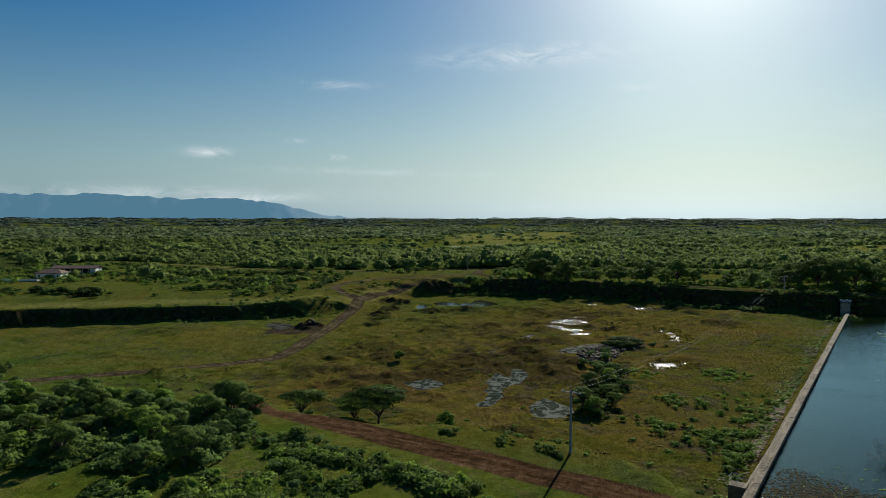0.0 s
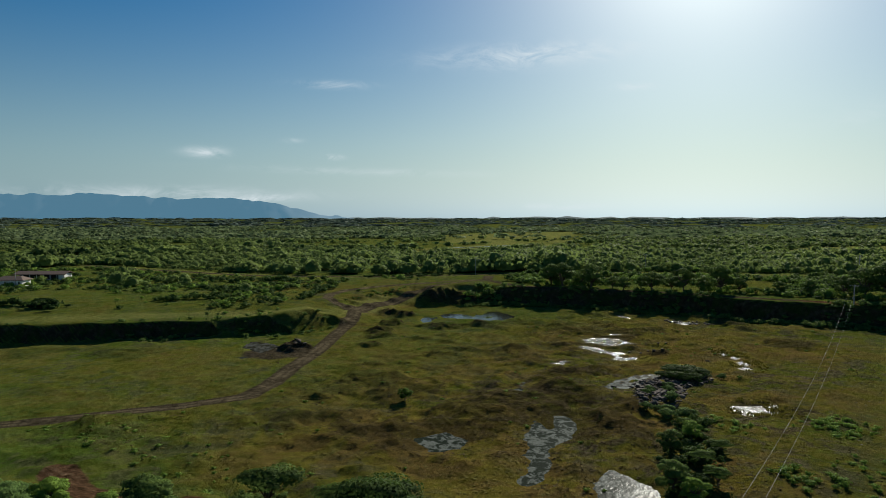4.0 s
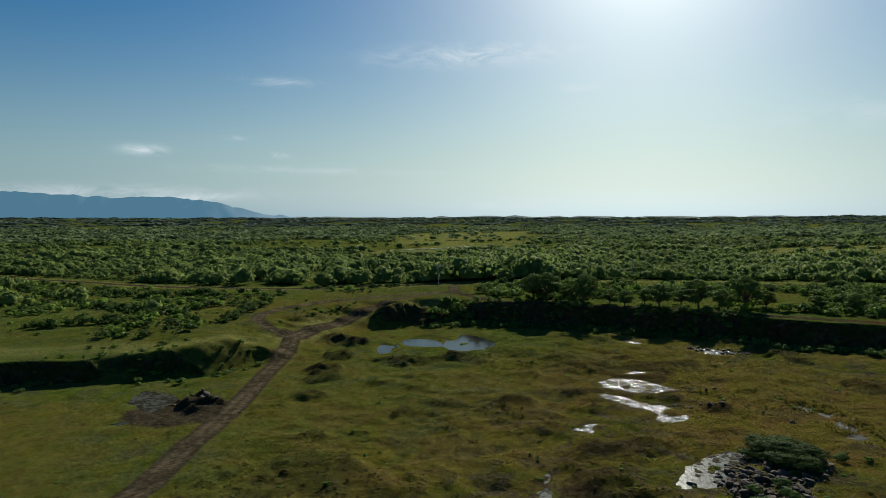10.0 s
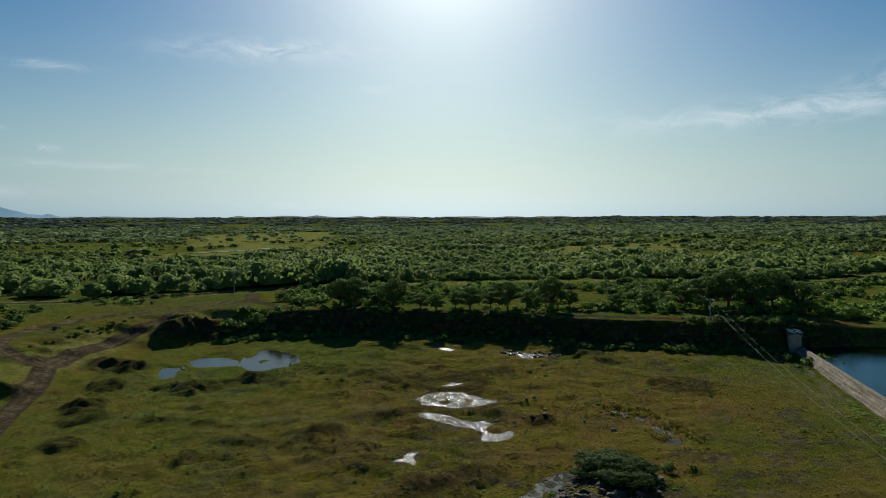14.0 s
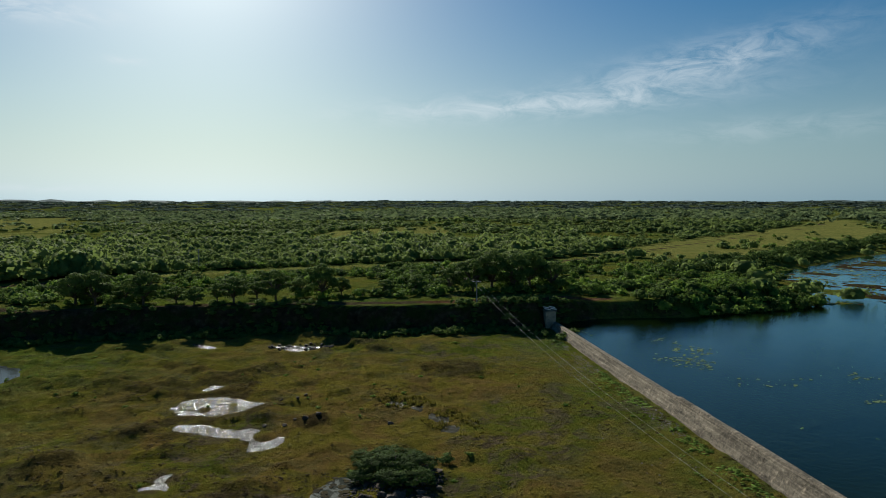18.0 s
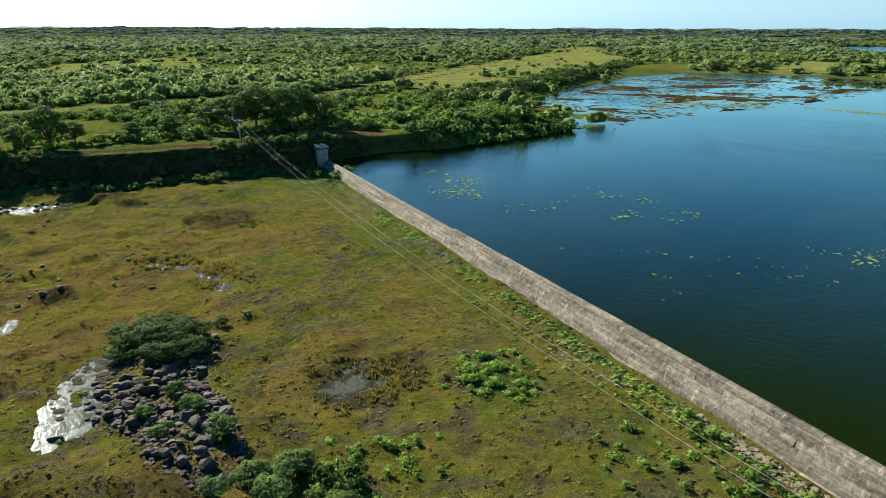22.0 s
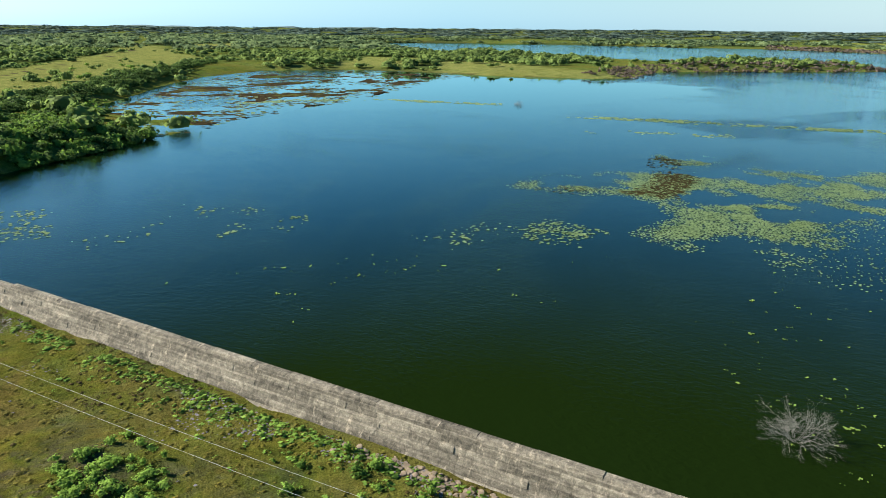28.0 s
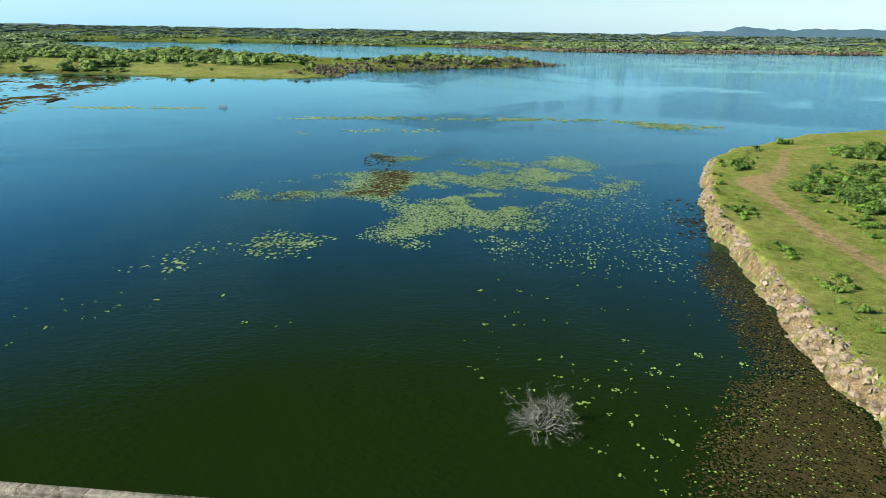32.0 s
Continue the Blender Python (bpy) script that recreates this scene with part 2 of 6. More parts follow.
    mud = ramp(t, fine, (0.3, (0.022, 0.016, 0.010)), (0.7, (0.060, 0.047, 0.030)))
    c = mixc(t, attr(t, "mud"), c, mud)
    geo = nd(t, "ShaderNodeNewGeometry")
    s2 = nd(t, "ShaderNodeSeparateXYZ")
    t.links.new(geo.outputs["True Normal"], s2.inputs[0])
    steep = ramp(t, mth(t, "ADD", s2.outputs[2], mth(t, "MULTIPLY", mth(t, "SUBTRACT", fine, 0.5), 0.55)), (0.58, 1.0), (0.80, 0.0))
    earth = ramp(t, noise_tex(t, co, 0.6, 7, 0.7), (0.3, (0.022, 0.016, 0.011)), (0.5, (0.055, 0.042, 0.028)), (0.72, (0.12, 0.095, 0.068)))
    tan = ramp(t, noise_tex(t, co, 0.9, 8, 0.75, 0.6), (0.3, (0.05, 0.036, 0.022)), (0.48, (0.15, 0.11, 0.07)), (0.62, (0.27, 0.20, 0.125)), (0.74, (0.42, 0.34, 0.24)))
    tan = mixc(t, ramp(t, noise_tex(t, co, 0.35, 6, 0.7, 0.5), (0.50, 0.0), (0.60, 0.6)), tan, green)
    earth = mixc(t, ramp(t, noise_tex(t, co, 0.22, 6, 0.7, 0.5), (0.46, 0.0), (0.56, 0.85)), earth, (0.032, 0.052, 0.014))
    earth = mixc(t, attr(t, "pale"), earth, tan)
    c = mixc(t, steep, c, earth)
    c = mixc(t, 0.8, c, ramp(t, tiny, (0.3, 0.30), (0.5, 0.95), (0.7, 1.65)), "MULTIPLY")
    c = mixc(t, 0.75, c, ramp(t, noise_tex(t, co, 0.55, 8, 0.8, 0.4), (0.32, 0.46), (0.5, 0.92), (0.68, 1.38)), "MULTIPLY")
    c = mixc(t, 1.0, c, (1.0, 0.98, 0.83), "MULTIPLY")
    put(t, b, "Base Color", c)
    put(t, b, "Roughness", 0.95)
    put(t, b, "Specular IOR Level", 0.0)
    bump(t, b, mth(t, "ADD", mth(t, "MULTIPLY", fine, 1.0), mth(t, "MULTIPLY", tiny, 0.55)), 1.0, 0.5)


def build_leaf(dark, light, thin=0.4):
    def build(t, b, co):
        oi = nd(t, "ShaderNodeObjectInfo").outputs["Random"]
        isl = nd(t, "ShaderNodeNewGeometry").outputs["Random Per Island"]
        f = mth(t, "ADD", mth(t, "MULTIPLY", isl, 0.45), mth(t, "MULTIPLY", noise_tex(t, nd(t, "ShaderNodeNewGeometry").outputs["Position"], 0.035, 5, 0.65), 0.95))
        f = mth(t, "ADD", f, mth(t, "MULTIPLY", mth(t, "SUBTRACT", oi, 0.5), 0.35))
        f = mth(t, "ADD", f, mth(t, "MULTIPLY", mth(t, "SUBTRACT", noise_tex(t, nd(t, "ShaderNodeNewGeometry").outputs["Position"], 0.009, 4, 0.6, 0.5), 0.5), 1.1))
        small = noise_tex(t, nd(t, "ShaderNodeNewGeometry").outputs["Position"], 0.9, 5, 0.75)
        f = mth(t, "ADD", f, mth(t, "MULTIPLY", mth(t, "SUBTRACT", small, 0.5), 0.8))
        put(t, b, "Base Color", ramp(t, f, (0.25, dark), (0.95, light)))
        put(t, b, "Roughness", 0.8)
        put(t, b, "Specular IOR Level", 0.04)
        bump(t, b, small, 0.45, 0.5)
        tr = nd(t, "ShaderNodeBsdfTranslucent")
        t.links.new(ramp(t, f, (0.25, dark), (0.95, light)), tr.inputs[0])
        mx = nd(t, "ShaderNodeMixShader")
        mx.inputs[0].default_value = thin
        t.links.new(b.outputs[0], mx.inputs[1])
        t.links.new(tr.outputs[0], mx.inputs[2])
        for n in t.nodes:
            if n.bl_idname == "ShaderNodeOutputMaterial":
                t.links.new(mx.outputs[0], n.inputs[0])
    return build


def build_two(a, c, scale, rough=0.8, bumps=0.3, distance=0.03, detail=6):
    def build(t, b, co):
        n = noise_tex(t, co, scale, detail, 0.65, 0.3)
        n2 = noise_tex(t, co, scale * 7, 4, 0.7)
        f = mth(t, "ADD", mth(t, "MULTIPLY", n, 0.65), mth(t, "MULTIPLY", n2, 0.35))
        rnd = nd(t, "ShaderNodeObjectInfo").outputs["Random"]
        f = mth(t, "ADD", f, mth(t, "MULTIPLY", mth(t, "SUBTRACT", rnd, 0.5), 0.16))
        put(t, b, "Base Color", ramp(t, f, (0.3, a), (0.72, c)))
        put(t, b, "Roughness", rough)
        put(t, b, "Specular IOR Level", 0.15)
        bump(t, b, f, bumps, distance)
    return build


def build_water(col, rough, wave, strength, calm=0.12, tint=(0.55, 0.87, 1.0), gain=1.15, scum=0.0, least=0.055, shelter=None):
    """Murky water: a dim body under a sheen that grows towards grazing view."""
    def build(t, b, co):
        mp = nd(t, "ShaderNodeMapping")
        mp.inputs["Scale"].default_value = (1.0, 0.55, 1.0)
        mp.inputs["Rotation"].default_value = (0, 0, radians(25))
        t.links.new(co, mp.inputs["Vector"])
        w1 = noise_tex(t, mp.outputs[0], wave, 4, 0.6, 0.4)
        w2 = noise_tex(t, mp.outputs[0], wave * 0.12, 3, 0.5)
        film = ramp(t, noise_tex(t, co, 0.55, 7, 0.7, 0.8), (0.48, 0.0), (0.56, 1.0)) if scum else None
        pale = ramp(t, noise_tex(t, co, 3.0, 5, 0.7), (0.3, (0.08, 0.09, 0.07)), (0.7, (0.18, 0.19, 0.168)))
        put(t, b, "Base Color", mixc(t, mth(t, "MULTIPLY", film, scum), col, pale) if scum else col)
        put(t, b, "Roughness", 0.9)
        put(t, b, "Specular IOR Level", 0.0)
        gust = ramp(t, noise_tex(t, co, 0.006, 4, 0.6, 1.0), (0.46, calm), (0.54, 1.0))
        if shelter:
            away = nd(t, "ShaderNodeVectorMath", operation="DISTANCE")
            t.links.new(co, away.inputs[0])
            away.inputs[1].default_value = (*shelter, WATER)
            reach = mth(t, "ADD", mth(t, "DIVIDE", away.outputs["Value"], 260.0), mth(t, "MULTIPLY", mth(t, "SUBTRACT", noise_tex(t, co, 0.012, 4, 0.6, 0.5), 0.5), 0.7))
            gust = mth(t, "MULTIPLY", gust, ramp(t, reach, (0.44, 0.06), (0.56, 1.0)))
        bump(t, b, mth(t, "MULTIPLY", mth(t, "ADD", w1, mth(t, "MULTIPLY", w2, 0.8)), gust), strength, 0.25)
        normal = b.inputs["Normal"].links[0].from_socket
        gloss = nd(t, "ShaderNodeBsdfGlossy")
        gloss.inputs["Roughness"].default_value = rough
        gloss.inputs["Color"].default_value = (*tint, 1.0)
        t.links.new(normal, gloss.inputs["Normal"])
        fr = nd(t, "ShaderNodeFresnel")
        fr.inputs["IOR"].default_value = 1.333
        slight = nd(t, "ShaderNodeBump")
        slight.inputs["Strength"].default_value = strength * 0.8
        slight.inputs["Distance"].default_value = 0.12
        t.links.new(b.inputs["Normal"].links[0].from_node.inputs["Height"].links[0].from_socket, slight.inputs["Height"])
        t.links.new(slight.outputs[0], fr.inputs["Normal"])
        mx = nd(t, "ShaderNodeMixShader")
        t.links.new(mth(t, "MULTIPLY", mth(t, "SUBTRACT", fr.outputs[0], least), gain, True), mx.inputs[0])
        t.links.new(b.outputs[0], mx.inputs[1])
        t.links.new(gloss.outputs[0], mx.inputs[2])
        for n in t.nodes:
            if n.bl_idname == "ShaderNodeOutputMaterial":
                t.links.new(mx.outputs[0], n.inputs[0])
    return build


def build_concrete(shift):
    """Old weir concrete: grey-brown with pale lime runs and dark algae bands."""
    def build(t, b, co):
        pos = nd(t, "ShaderNodeNewGeometry").outputs["Position"]
        runs = nd(t, "ShaderNodeMapping")
        runs.inputs["Scale"].default_value = (0.35, 1.0, 0.35)
        t.links.new(pos, runs.inputs["Vector"])
        bands = nd(t, "ShaderNodeMapping")
        bands.inputs["Scale"].default_value = (1.4, 0.12, 1.4)
        t.links.new(pos, bands.inputs["Vector"])
        n_run = noise_tex(t, runs.outputs[0], 1.5, 6, 0.7, 0.4)
        n_band = noise_tex(t, bands.outputs[0], 1.1, 5, 0.65, 0.3)
        n_spot = noise_tex(t, pos, 1.8, 8, 0.8, 0.5)
        n_grain = noise_tex(t, pos, 9.0, 4, 0.75)
        rnd = nd(t, "ShaderNodeObjectInfo").outputs["Random"]
        f = mth(t, "ADD", mth(t, "MULTIPLY", n_spot, 0.75), mth(t, "MULTIPLY", n_band, 0.45))
        f = mth(t, "ADD", f, mth(t, "MULTIPLY", mth(t, "SUBTRACT", rnd, 0.5), 0.10))
        f = mth(t, "ADD", f, shift - 0.1)
        c = ramp(t, f, (0.34, (0.034, 0.030, 0.022)), (0.44, (0.092, 0.080, 0.060)), (0.56, (0.180, 0.154, 0.115)), (0.70, (0.34, 0.295, 0.22)))
        lime = mth(t, "MULTIPLY", ramp(t, n_run, (0.57, 0.0), (0.64, 1.0)), ramp(t, n_spot, (0.45, 0.1), (0.6, 0.9)))
        c = mixc(t, lime, c, (0.44, 0.36, 0.26))
        c = mixc(t, 0.6, c, ramp(t, n_grain, (0.3, 0.55), (0.7, 1.35)), "MULTIPLY")
        put(t, b, "Base Color", c)
        put(t, b, "Roughness", 0.92)
        put(t, b, "Specular IOR Level", 0.1)
        bump(t, b, mth(t, "ADD", n_spot, mth(t, "MULTIPLY", n_grain, 0.3)), 0.7, 0.12)
    return build


MAT = {
    "ground": material("meadow ground", build_ground),
    "leaf": material("tree leaves", build_leaf((0.036, 0.066, 0.016), (0.118, 0.178, 0.042))),
    "leaf_slope": material("slope thicket leaves", build_leaf((0.046, 0.090, 0.028), (0.134, 0.210, 0.060), 0.5)),
    "leaf_wood": material("forest leaves", build_leaf((0.078, 0.114, 0.032), (0.186, 0.250, 0.066), 0.45)),
    # next two carry distance haze in the leaf colour: greyer, then bluer
    "leaf_haze": material("forest leaves greyed for haze", build_leaf((0.090, 0.126, 0.056), (0.172, 0.224, 0.096), 0.4)),
    "leaf_far_haze": material("far forest leaves tinted blue for haze", build_leaf((0.064, 0.096, 0.074), (0.104, 0.142, 0.108), 0.35)),
    "leaf_dark": material("dark leaves", build_leaf((0.020, 0.042, 0.011), (0.068, 0.112, 0.026))),
    "leaf_bright": material("bright leaves", build_leaf((0.062, 0.115, 0.020), (0.185, 0.285, 0.046))),
    "grass": material("grass blades", build_leaf((0.066, 0.066, 0.012), (0.150, 0.128, 0.024))),
    "heath": material("dry heath", build_leaf((0.022, 0.016, 0.008), (0.085, 0.062, 0.022))),
    "scrub": material("leafless grey-brown scrub", build_leaf((0.060, 0.046, 0.034), (0.150, 0.116, 0.088), 0.2)),
    "bark": material("bark", build_two((0.05, 0.038, 0.028), (0.16, 0.13, 0.10), 3.0, 0.9)),
    "twig": material("bleached twigs", build_two((0.13, 0.12, 0.105), (0.28, 0.255, 0.225), 2.0, 0.85)),
    "rock": material("basalt boulders", build_two((0.012, 0.010, 0.008), (0.165, 0.128, 0.098), 1.4, 0.9, 0.6, 0.1)),
    "stone": material("grey field stones", build_two((0.050, 0.044, 0.042), (0.190, 0.168, 0.158), 1.2, 0.9, 0.4, 0.05)),
    "pale_rock": material("pale bank rock", build_two((0.060, 0.044, 0.028), (0.270, 0.205, 0.138), 0.7, 0.9, 0.6, 0.1)),
    "concrete": material("weathered concrete", build_concrete(0.03)),
    "crest": material("worn crest concrete", build_concrete(0.0)),
    "toe": material("lime-stained toe concrete", build_concrete(0.12)),
    "lake": material("lake water", build_water((0.0051, 0.0110, 0.0018), 0.022, 1.9, 0.36, 0.35, (0.47, 0.73, 0.83), 1.65, 0.0, 0.068, (310, 285))),
    "pond": material("pond water", build_water((0.018, 0.021, 0.012), 0.16, 3.0, 0.9, 0.8, (0.85, 0.88, 0.90), 0.25, 0.2, 0.0)),
    "scum_pond": material("scummy pond water", build_water((0.016, 0.020, 0.012), 0.22, 2.2, 0.22, 0.5, (0.85, 0.88, 0.90), 0.09, 0.75, 0.0)),
    "marsh_pond": material("brown marsh water", build_water((0.026, 0.023, 0.012), 0.20, 2.6, 0.6, 0.7, (0.85, 0.88, 0.90), 0.18, 0.35, 0.02)),
    "clear_pond": material("clear pond water", build_water((0.020, 0.022, 0.014), 0.06, 2.2, 0.15, 0.5, (0.85, 0.90, 0.92), 0.8, 0.0, 0.0)),
    "lily": material("lily pads", build_leaf((0.11, 0.165, 0.065), (0.26, 0.34, 0.15))),
    "lily_near": material("yellow-green lily leaves", build_leaf((0.14, 0.21, 0.04), (0.30, 0.40, 0.09))),
    "weed": material("brown water weed", build_leaf((0.018, 0.015, 0.006), (0.074, 0.060, 0.020))),
    "pole": material("grey concrete pole", build_two((0.20, 0.20, 0.19), (0.38, 0.37, 0.35), 2.0, 0.85)),
    "metal": material("galvanised steel", build_two((0.25, 0.26, 0.27), (0.45, 0.46, 0.47), 4.0, 0.5)),
    "wire": material("aluminium wire", build_two((0.28, 0.28, 0.25), (0.40, 0.39, 0.36), 1.0, 0.6)),
    "white": material("white paint", build_two((0.58, 0.57, 0.54), (0.78, 0.77, 0.74), 1.0, 0.7, 0.15)),
    "tiles": material("clay roof tiles", build_two((0.075, 0.052, 0.042), (0.17, 0.122, 0.095), 2.0, 0.85)),
    "dark": material("dark panes and veranda shade", build_two((0.012, 0.012, 0.013), (0.03, 0.03, 0.03), 2.0, 0.4)),
}

# ---- mesh helpers ----


def mesh_of(name, verts, faces, mat, smooth=False, normals=None):
    """A mesh from vertex and face arrays (all faces of one size), with rounded shading where normals are given."""
    verts, faces = np.asarray(verts, dtype=np.float32), np.asarray(faces, dtype=np.int32)
    me = bpy.data.meshes.new(name)
    me.vertices.add(len(verts))
    me.vertices.foreach_set("co", verts.ravel())
    k = faces.shape[1]
    me.loops.add(faces.size)
    me.loops.foreach_set("vertex_index", faces.ravel())
    me.polygons.add(len(faces))
    me.polygons.foreach_set("loop_start", np.arange(0, faces.size, k, dtype=np.int32))
    me.polygons.foreach_set("loop_total", np.full(len(faces), k, dtype=np.int32))
    me.polygons.foreach_set("use_smooth", np.full(len(faces), smooth or normals is not None))
    me.update(calc_edges=True)
    if normals is not None:
        a = me.attributes.new("custom_normal", "FLOAT_VECTOR", "POINT")
        a.data.foreach_set("vector", np.asarray(normals, dtype=np.float32).ravel())
    me.materials.append(mat)
    return me


def part(name, data, parent=None, label="", m=None):
    """One mesh object, under a thing or a part. data: a mesh or a bmesh with its material."""
    if isinstance(data, tuple):
        bm, mat = data
        me = bpy.data.meshes.new(name)
        bm.to_mesh(me)
        bm.free()
        me.materials.append(mat)
        data = me
    ob = new(name, data)
    if parent is not None:
        ob.parent = parent
    if m is not None:
        ob.matrix_basis = m
    if label:
        ob["label"] = label
    return ob


def thing(name, label, category, group="", m=None, kind=""):
    ob = new(name)
    if m is not None:
        ob.matrix_basis = m
    return tagged(ob, label, category, group, kind)


def box(bm, x0, x1, y0, y1, z0, z1, bevel=0.0):
    made = bmesh.ops.create_cube(bm, size=1.0)["verts"]
    for v in made:
        v.co = Vector((x0 + (v.co.x + 0.5) * (x1 - x0), y0 + (v.co.y + 0.5) * (y1 - y0), z0 + (v.co.z + 0.5) * (z1 - z0)))
    if bevel:
        edges = list({e for v in made for e in v.link_edges})
        bmesh.ops.bevel(bm, geom=edges, offset=bevel, segments=1, affect="EDGES")
    return bm


def tube(points, radii, sides=6):
    """Vertices and quads of a tube along points."""
    vs, fs = [], []
    pts = [Vector(p) for p in points]
    for i, p in enumerate(pts):
        way = (pts[min(i + 1, len(pts) - 1)] - pts[max(i - 1, 0)]).normalized()
        side = way.orthogonal().normalized()
        up = way.cross(side)
        for k in range(sides):
            a = 2 * math.pi * k / sides
            vs.append(tuple(p + (side * math.cos(a) + up * math.sin(a)) * radii[i]))
    for i in range(len(pts) - 1):
        for k in range(sides):
            a, b = i * sides + k, i * sides + (k + 1) % sides
            fs.append((a, b, b + sides, a + sides))
    return vs, fs


def joined(pieces):
    vs, fs, n = [], [], 0
    for v, f in pieces:
        v, f = np.asarray(v, dtype=np.float32), np.asarray(f, dtype=np.int32)
        vs.append(v)
        fs.append(f + n)
        n += len(v)
    return np.concatenate(vs), np.concatenate(fs)


# ---- plan ----
rng = np.random.default_rng(7)
LATTICE = rng.random((512, 512)).astype(np.float64)


def vnoise(x, y):
    xi, yi = np.floor(x).astype(int), np.floor(y).astype(int)
    fx, fy = x - xi, y - yi
    fx, fy = fx * fx * (3 - 2 * fx), fy * fy * (3 - 2 * fy)
    a, b = LATTICE[xi % 512, yi % 512], LATTICE[(xi + 1) % 512, yi % 512]
    c, d = LATTICE[xi % 512, (yi + 1) % 512], LATTICE[(xi + 1) % 512, (yi + 1) % 512]
    return (a * (1 - fx) + b * fx) * (1 - fy) + (c * (1 - fx) + d * fx) * fy


def fbm(x, y, size, octaves=4, gain=0.5):
    """Noise of mean zero, about -0.5 to 0.5, with features of that size in metres."""
    total, amp, norm = 0.0, 1.0, 0.0
    for k in range(octaves):
        f = 2.03 ** k / size
        total = total + amp * (vnoise(x * f + 17.3 * k, y * f + 5.1 * k) - 0.5)
        norm += amp
        amp *= gain
    return total / norm * 1.4


def seg_dist(x, y, a, b):
    ax, ay, bx, by = a[0], a[1], b[0], b[1]
    dx, dy = bx - ax, by - ay
    t = np.clip(((x - ax) * dx + (y - ay) * dy) / (dx * dx + dy * dy + 1e-9), 0, 1)
    return np.hypot(x - ax - t * dx, y - ay - t * dy)


def inside(x, y, poly):
    hit = np.zeros(np.shape(x), dtype=bool)
    n = len(poly)
    for i in range(n):
        x0, y0, x1, y1 = *poly[i][:2], *poly[(i + 1) % n][:2]
        if y0 != y1:
            hit ^= ((y0 > y) != (y1 > y)) & (x < (x1 - x0) * (y - y0) / (y1 - y0) + x0)
    return hit


def edge_dist(x, y, poly):
    return np.minimum.reduce([seg_dist(x, y, poly[i], poly[(i + 1) % len(poly)]) for i in range(len(poly))])


def line_dist(x, y, line):
    return np.minimum.reduce([seg_dist(x, y, line[i], line[i + 1]) for i in range(len(line) - 1)])


def smooth(s):
    s = np.clip(s, 0, 1)
    return s * s * (3 - 2 * s)


DAM_X, DAM_Y0, DAM_Y1, CREST = -12.1, 77.0, 255.0, 1.95
# basin below the dam: corner x, y, and the width of the slope that rises from the edge to the next corner
BASIN = [(-13.3, 79, 6), (-13.3, 256, 3), (-25, 256, 4), (-54, 257, 4.5), (-84, 264, 4.5), (-116, 268, 4.5), (-147, 266, 4.5), (-158, 264, 7), (-168, 256, 22),
         (-178, 240, 28), (-170, 203, 10), (-174, 187, 12), (-176, 173, 6), (-195, 160, 3.5), (-223, 138, 3.5), (-260, 105, 3.5), (-330, 60, 5),
         (-330, 10, 40), (-200, 38, 30), (-130, 66, 25), (-95, 80, 18), (-60, 84, 13), (-30, 84, 10)]
LAKE = [(-13.3, 76, 4), (-13.3, 256, 3), (2, 261, 6), (28, 260, 12), (48, 265, 16), (72, 272, 20), (101, 281, 24), (112, 310, 20), (104, 356, 25), (148, 381, 25), (203, 427, 25), (270, 468, 30),
        (347, 487, 30), (398, 440, 40), (400, 360, 40), (395, 310, 40), (404, 250, 40), (430, 224, 30), (519, 226, 30), (567, 175, 25), (616, 105, 20), (685, 40, 20),
        (700, 200, 40), (760, 420, 60), (900, 700, 80), (1400, 1100, 80), (1520, 1032, 80), (1545, 769, 80), (1509, 489, 80), (1450, 230, 80), (1254, 3, 80), (1274, -205, 80),
        (1339, -430, 80), (1382, -624, 80), (1300, -900, 80), (700, -700, 60), (400, -300, 40), (250, -110, 20), (207, -31, 10), (181, 12, 8), (150, 39, 3), (123, 55, 2.2), (84, 66, 2.0),
        (60, 70, 2.0), (41, 71, 2.0), (24, 72, 2.0), (5, 72, 2.4)]
MARSH = [(80, 276), (108, 284), (150, 290), (230, 300), (330, 330), (395, 330), (390, 450), (340, 480), (270, 462), (203, 420), (148, 376), (108, 352), (92, 330), (84, 300)]
TRACK = [(-175, 50), (-145, 86), (-134, 102), (-128, 114), (-132, 124), (-140, 137), (-150, 156), (-168, 184), (-177, 200), (-185, 211), (-188, 222), (-191, 239), (-191, 255), (-188, 272), (-183, 284), (-177, 292), (-181, 300), (-187, 311)]
TRACK_SIDE = [(-185, 211), (-194, 211), (-202, 214), (-208, 222), (-212, 236), (-210, 251), (-202, 269), (-188, 287), (-177, 292)]
RED_ROAD = [(-118, 73), (-108, 70), (-91, 68), (-75, 66), (-60, 65), (-45, 64), (-30, 63), (-15, 63), (10, 58), (37, 54.8), (50, 56.3), (66, 56), (88, 54.5), (95, 52), (102, 45), (120, 37), (138, 30), (160, 0)]
BANK_ROAD = [(-177, 292), (-163, 281), (-150, 272), (-133, 271), (-96, 273), (-64, 267), (-38, 264), (-12, 264), (6, 270)]
FAR_ROAD = [(-460, 262), (-300, 268), (-240, 283), (-205, 310), (-178, 330), (-143, 348), (-105, 356), (-67, 364), (-23, 367), (14, 371), (33, 387), (94, 448), (203, 560), (308, 650), (450, 788), (880, 1324), (1300, 1900)]
WOOD_PATH = [(-241, 280), (-262, 310), (-300, 360)]
RIVER, RIVER_Z = [(-398, 585), (-382, 637), (-378, 725)], 1.9
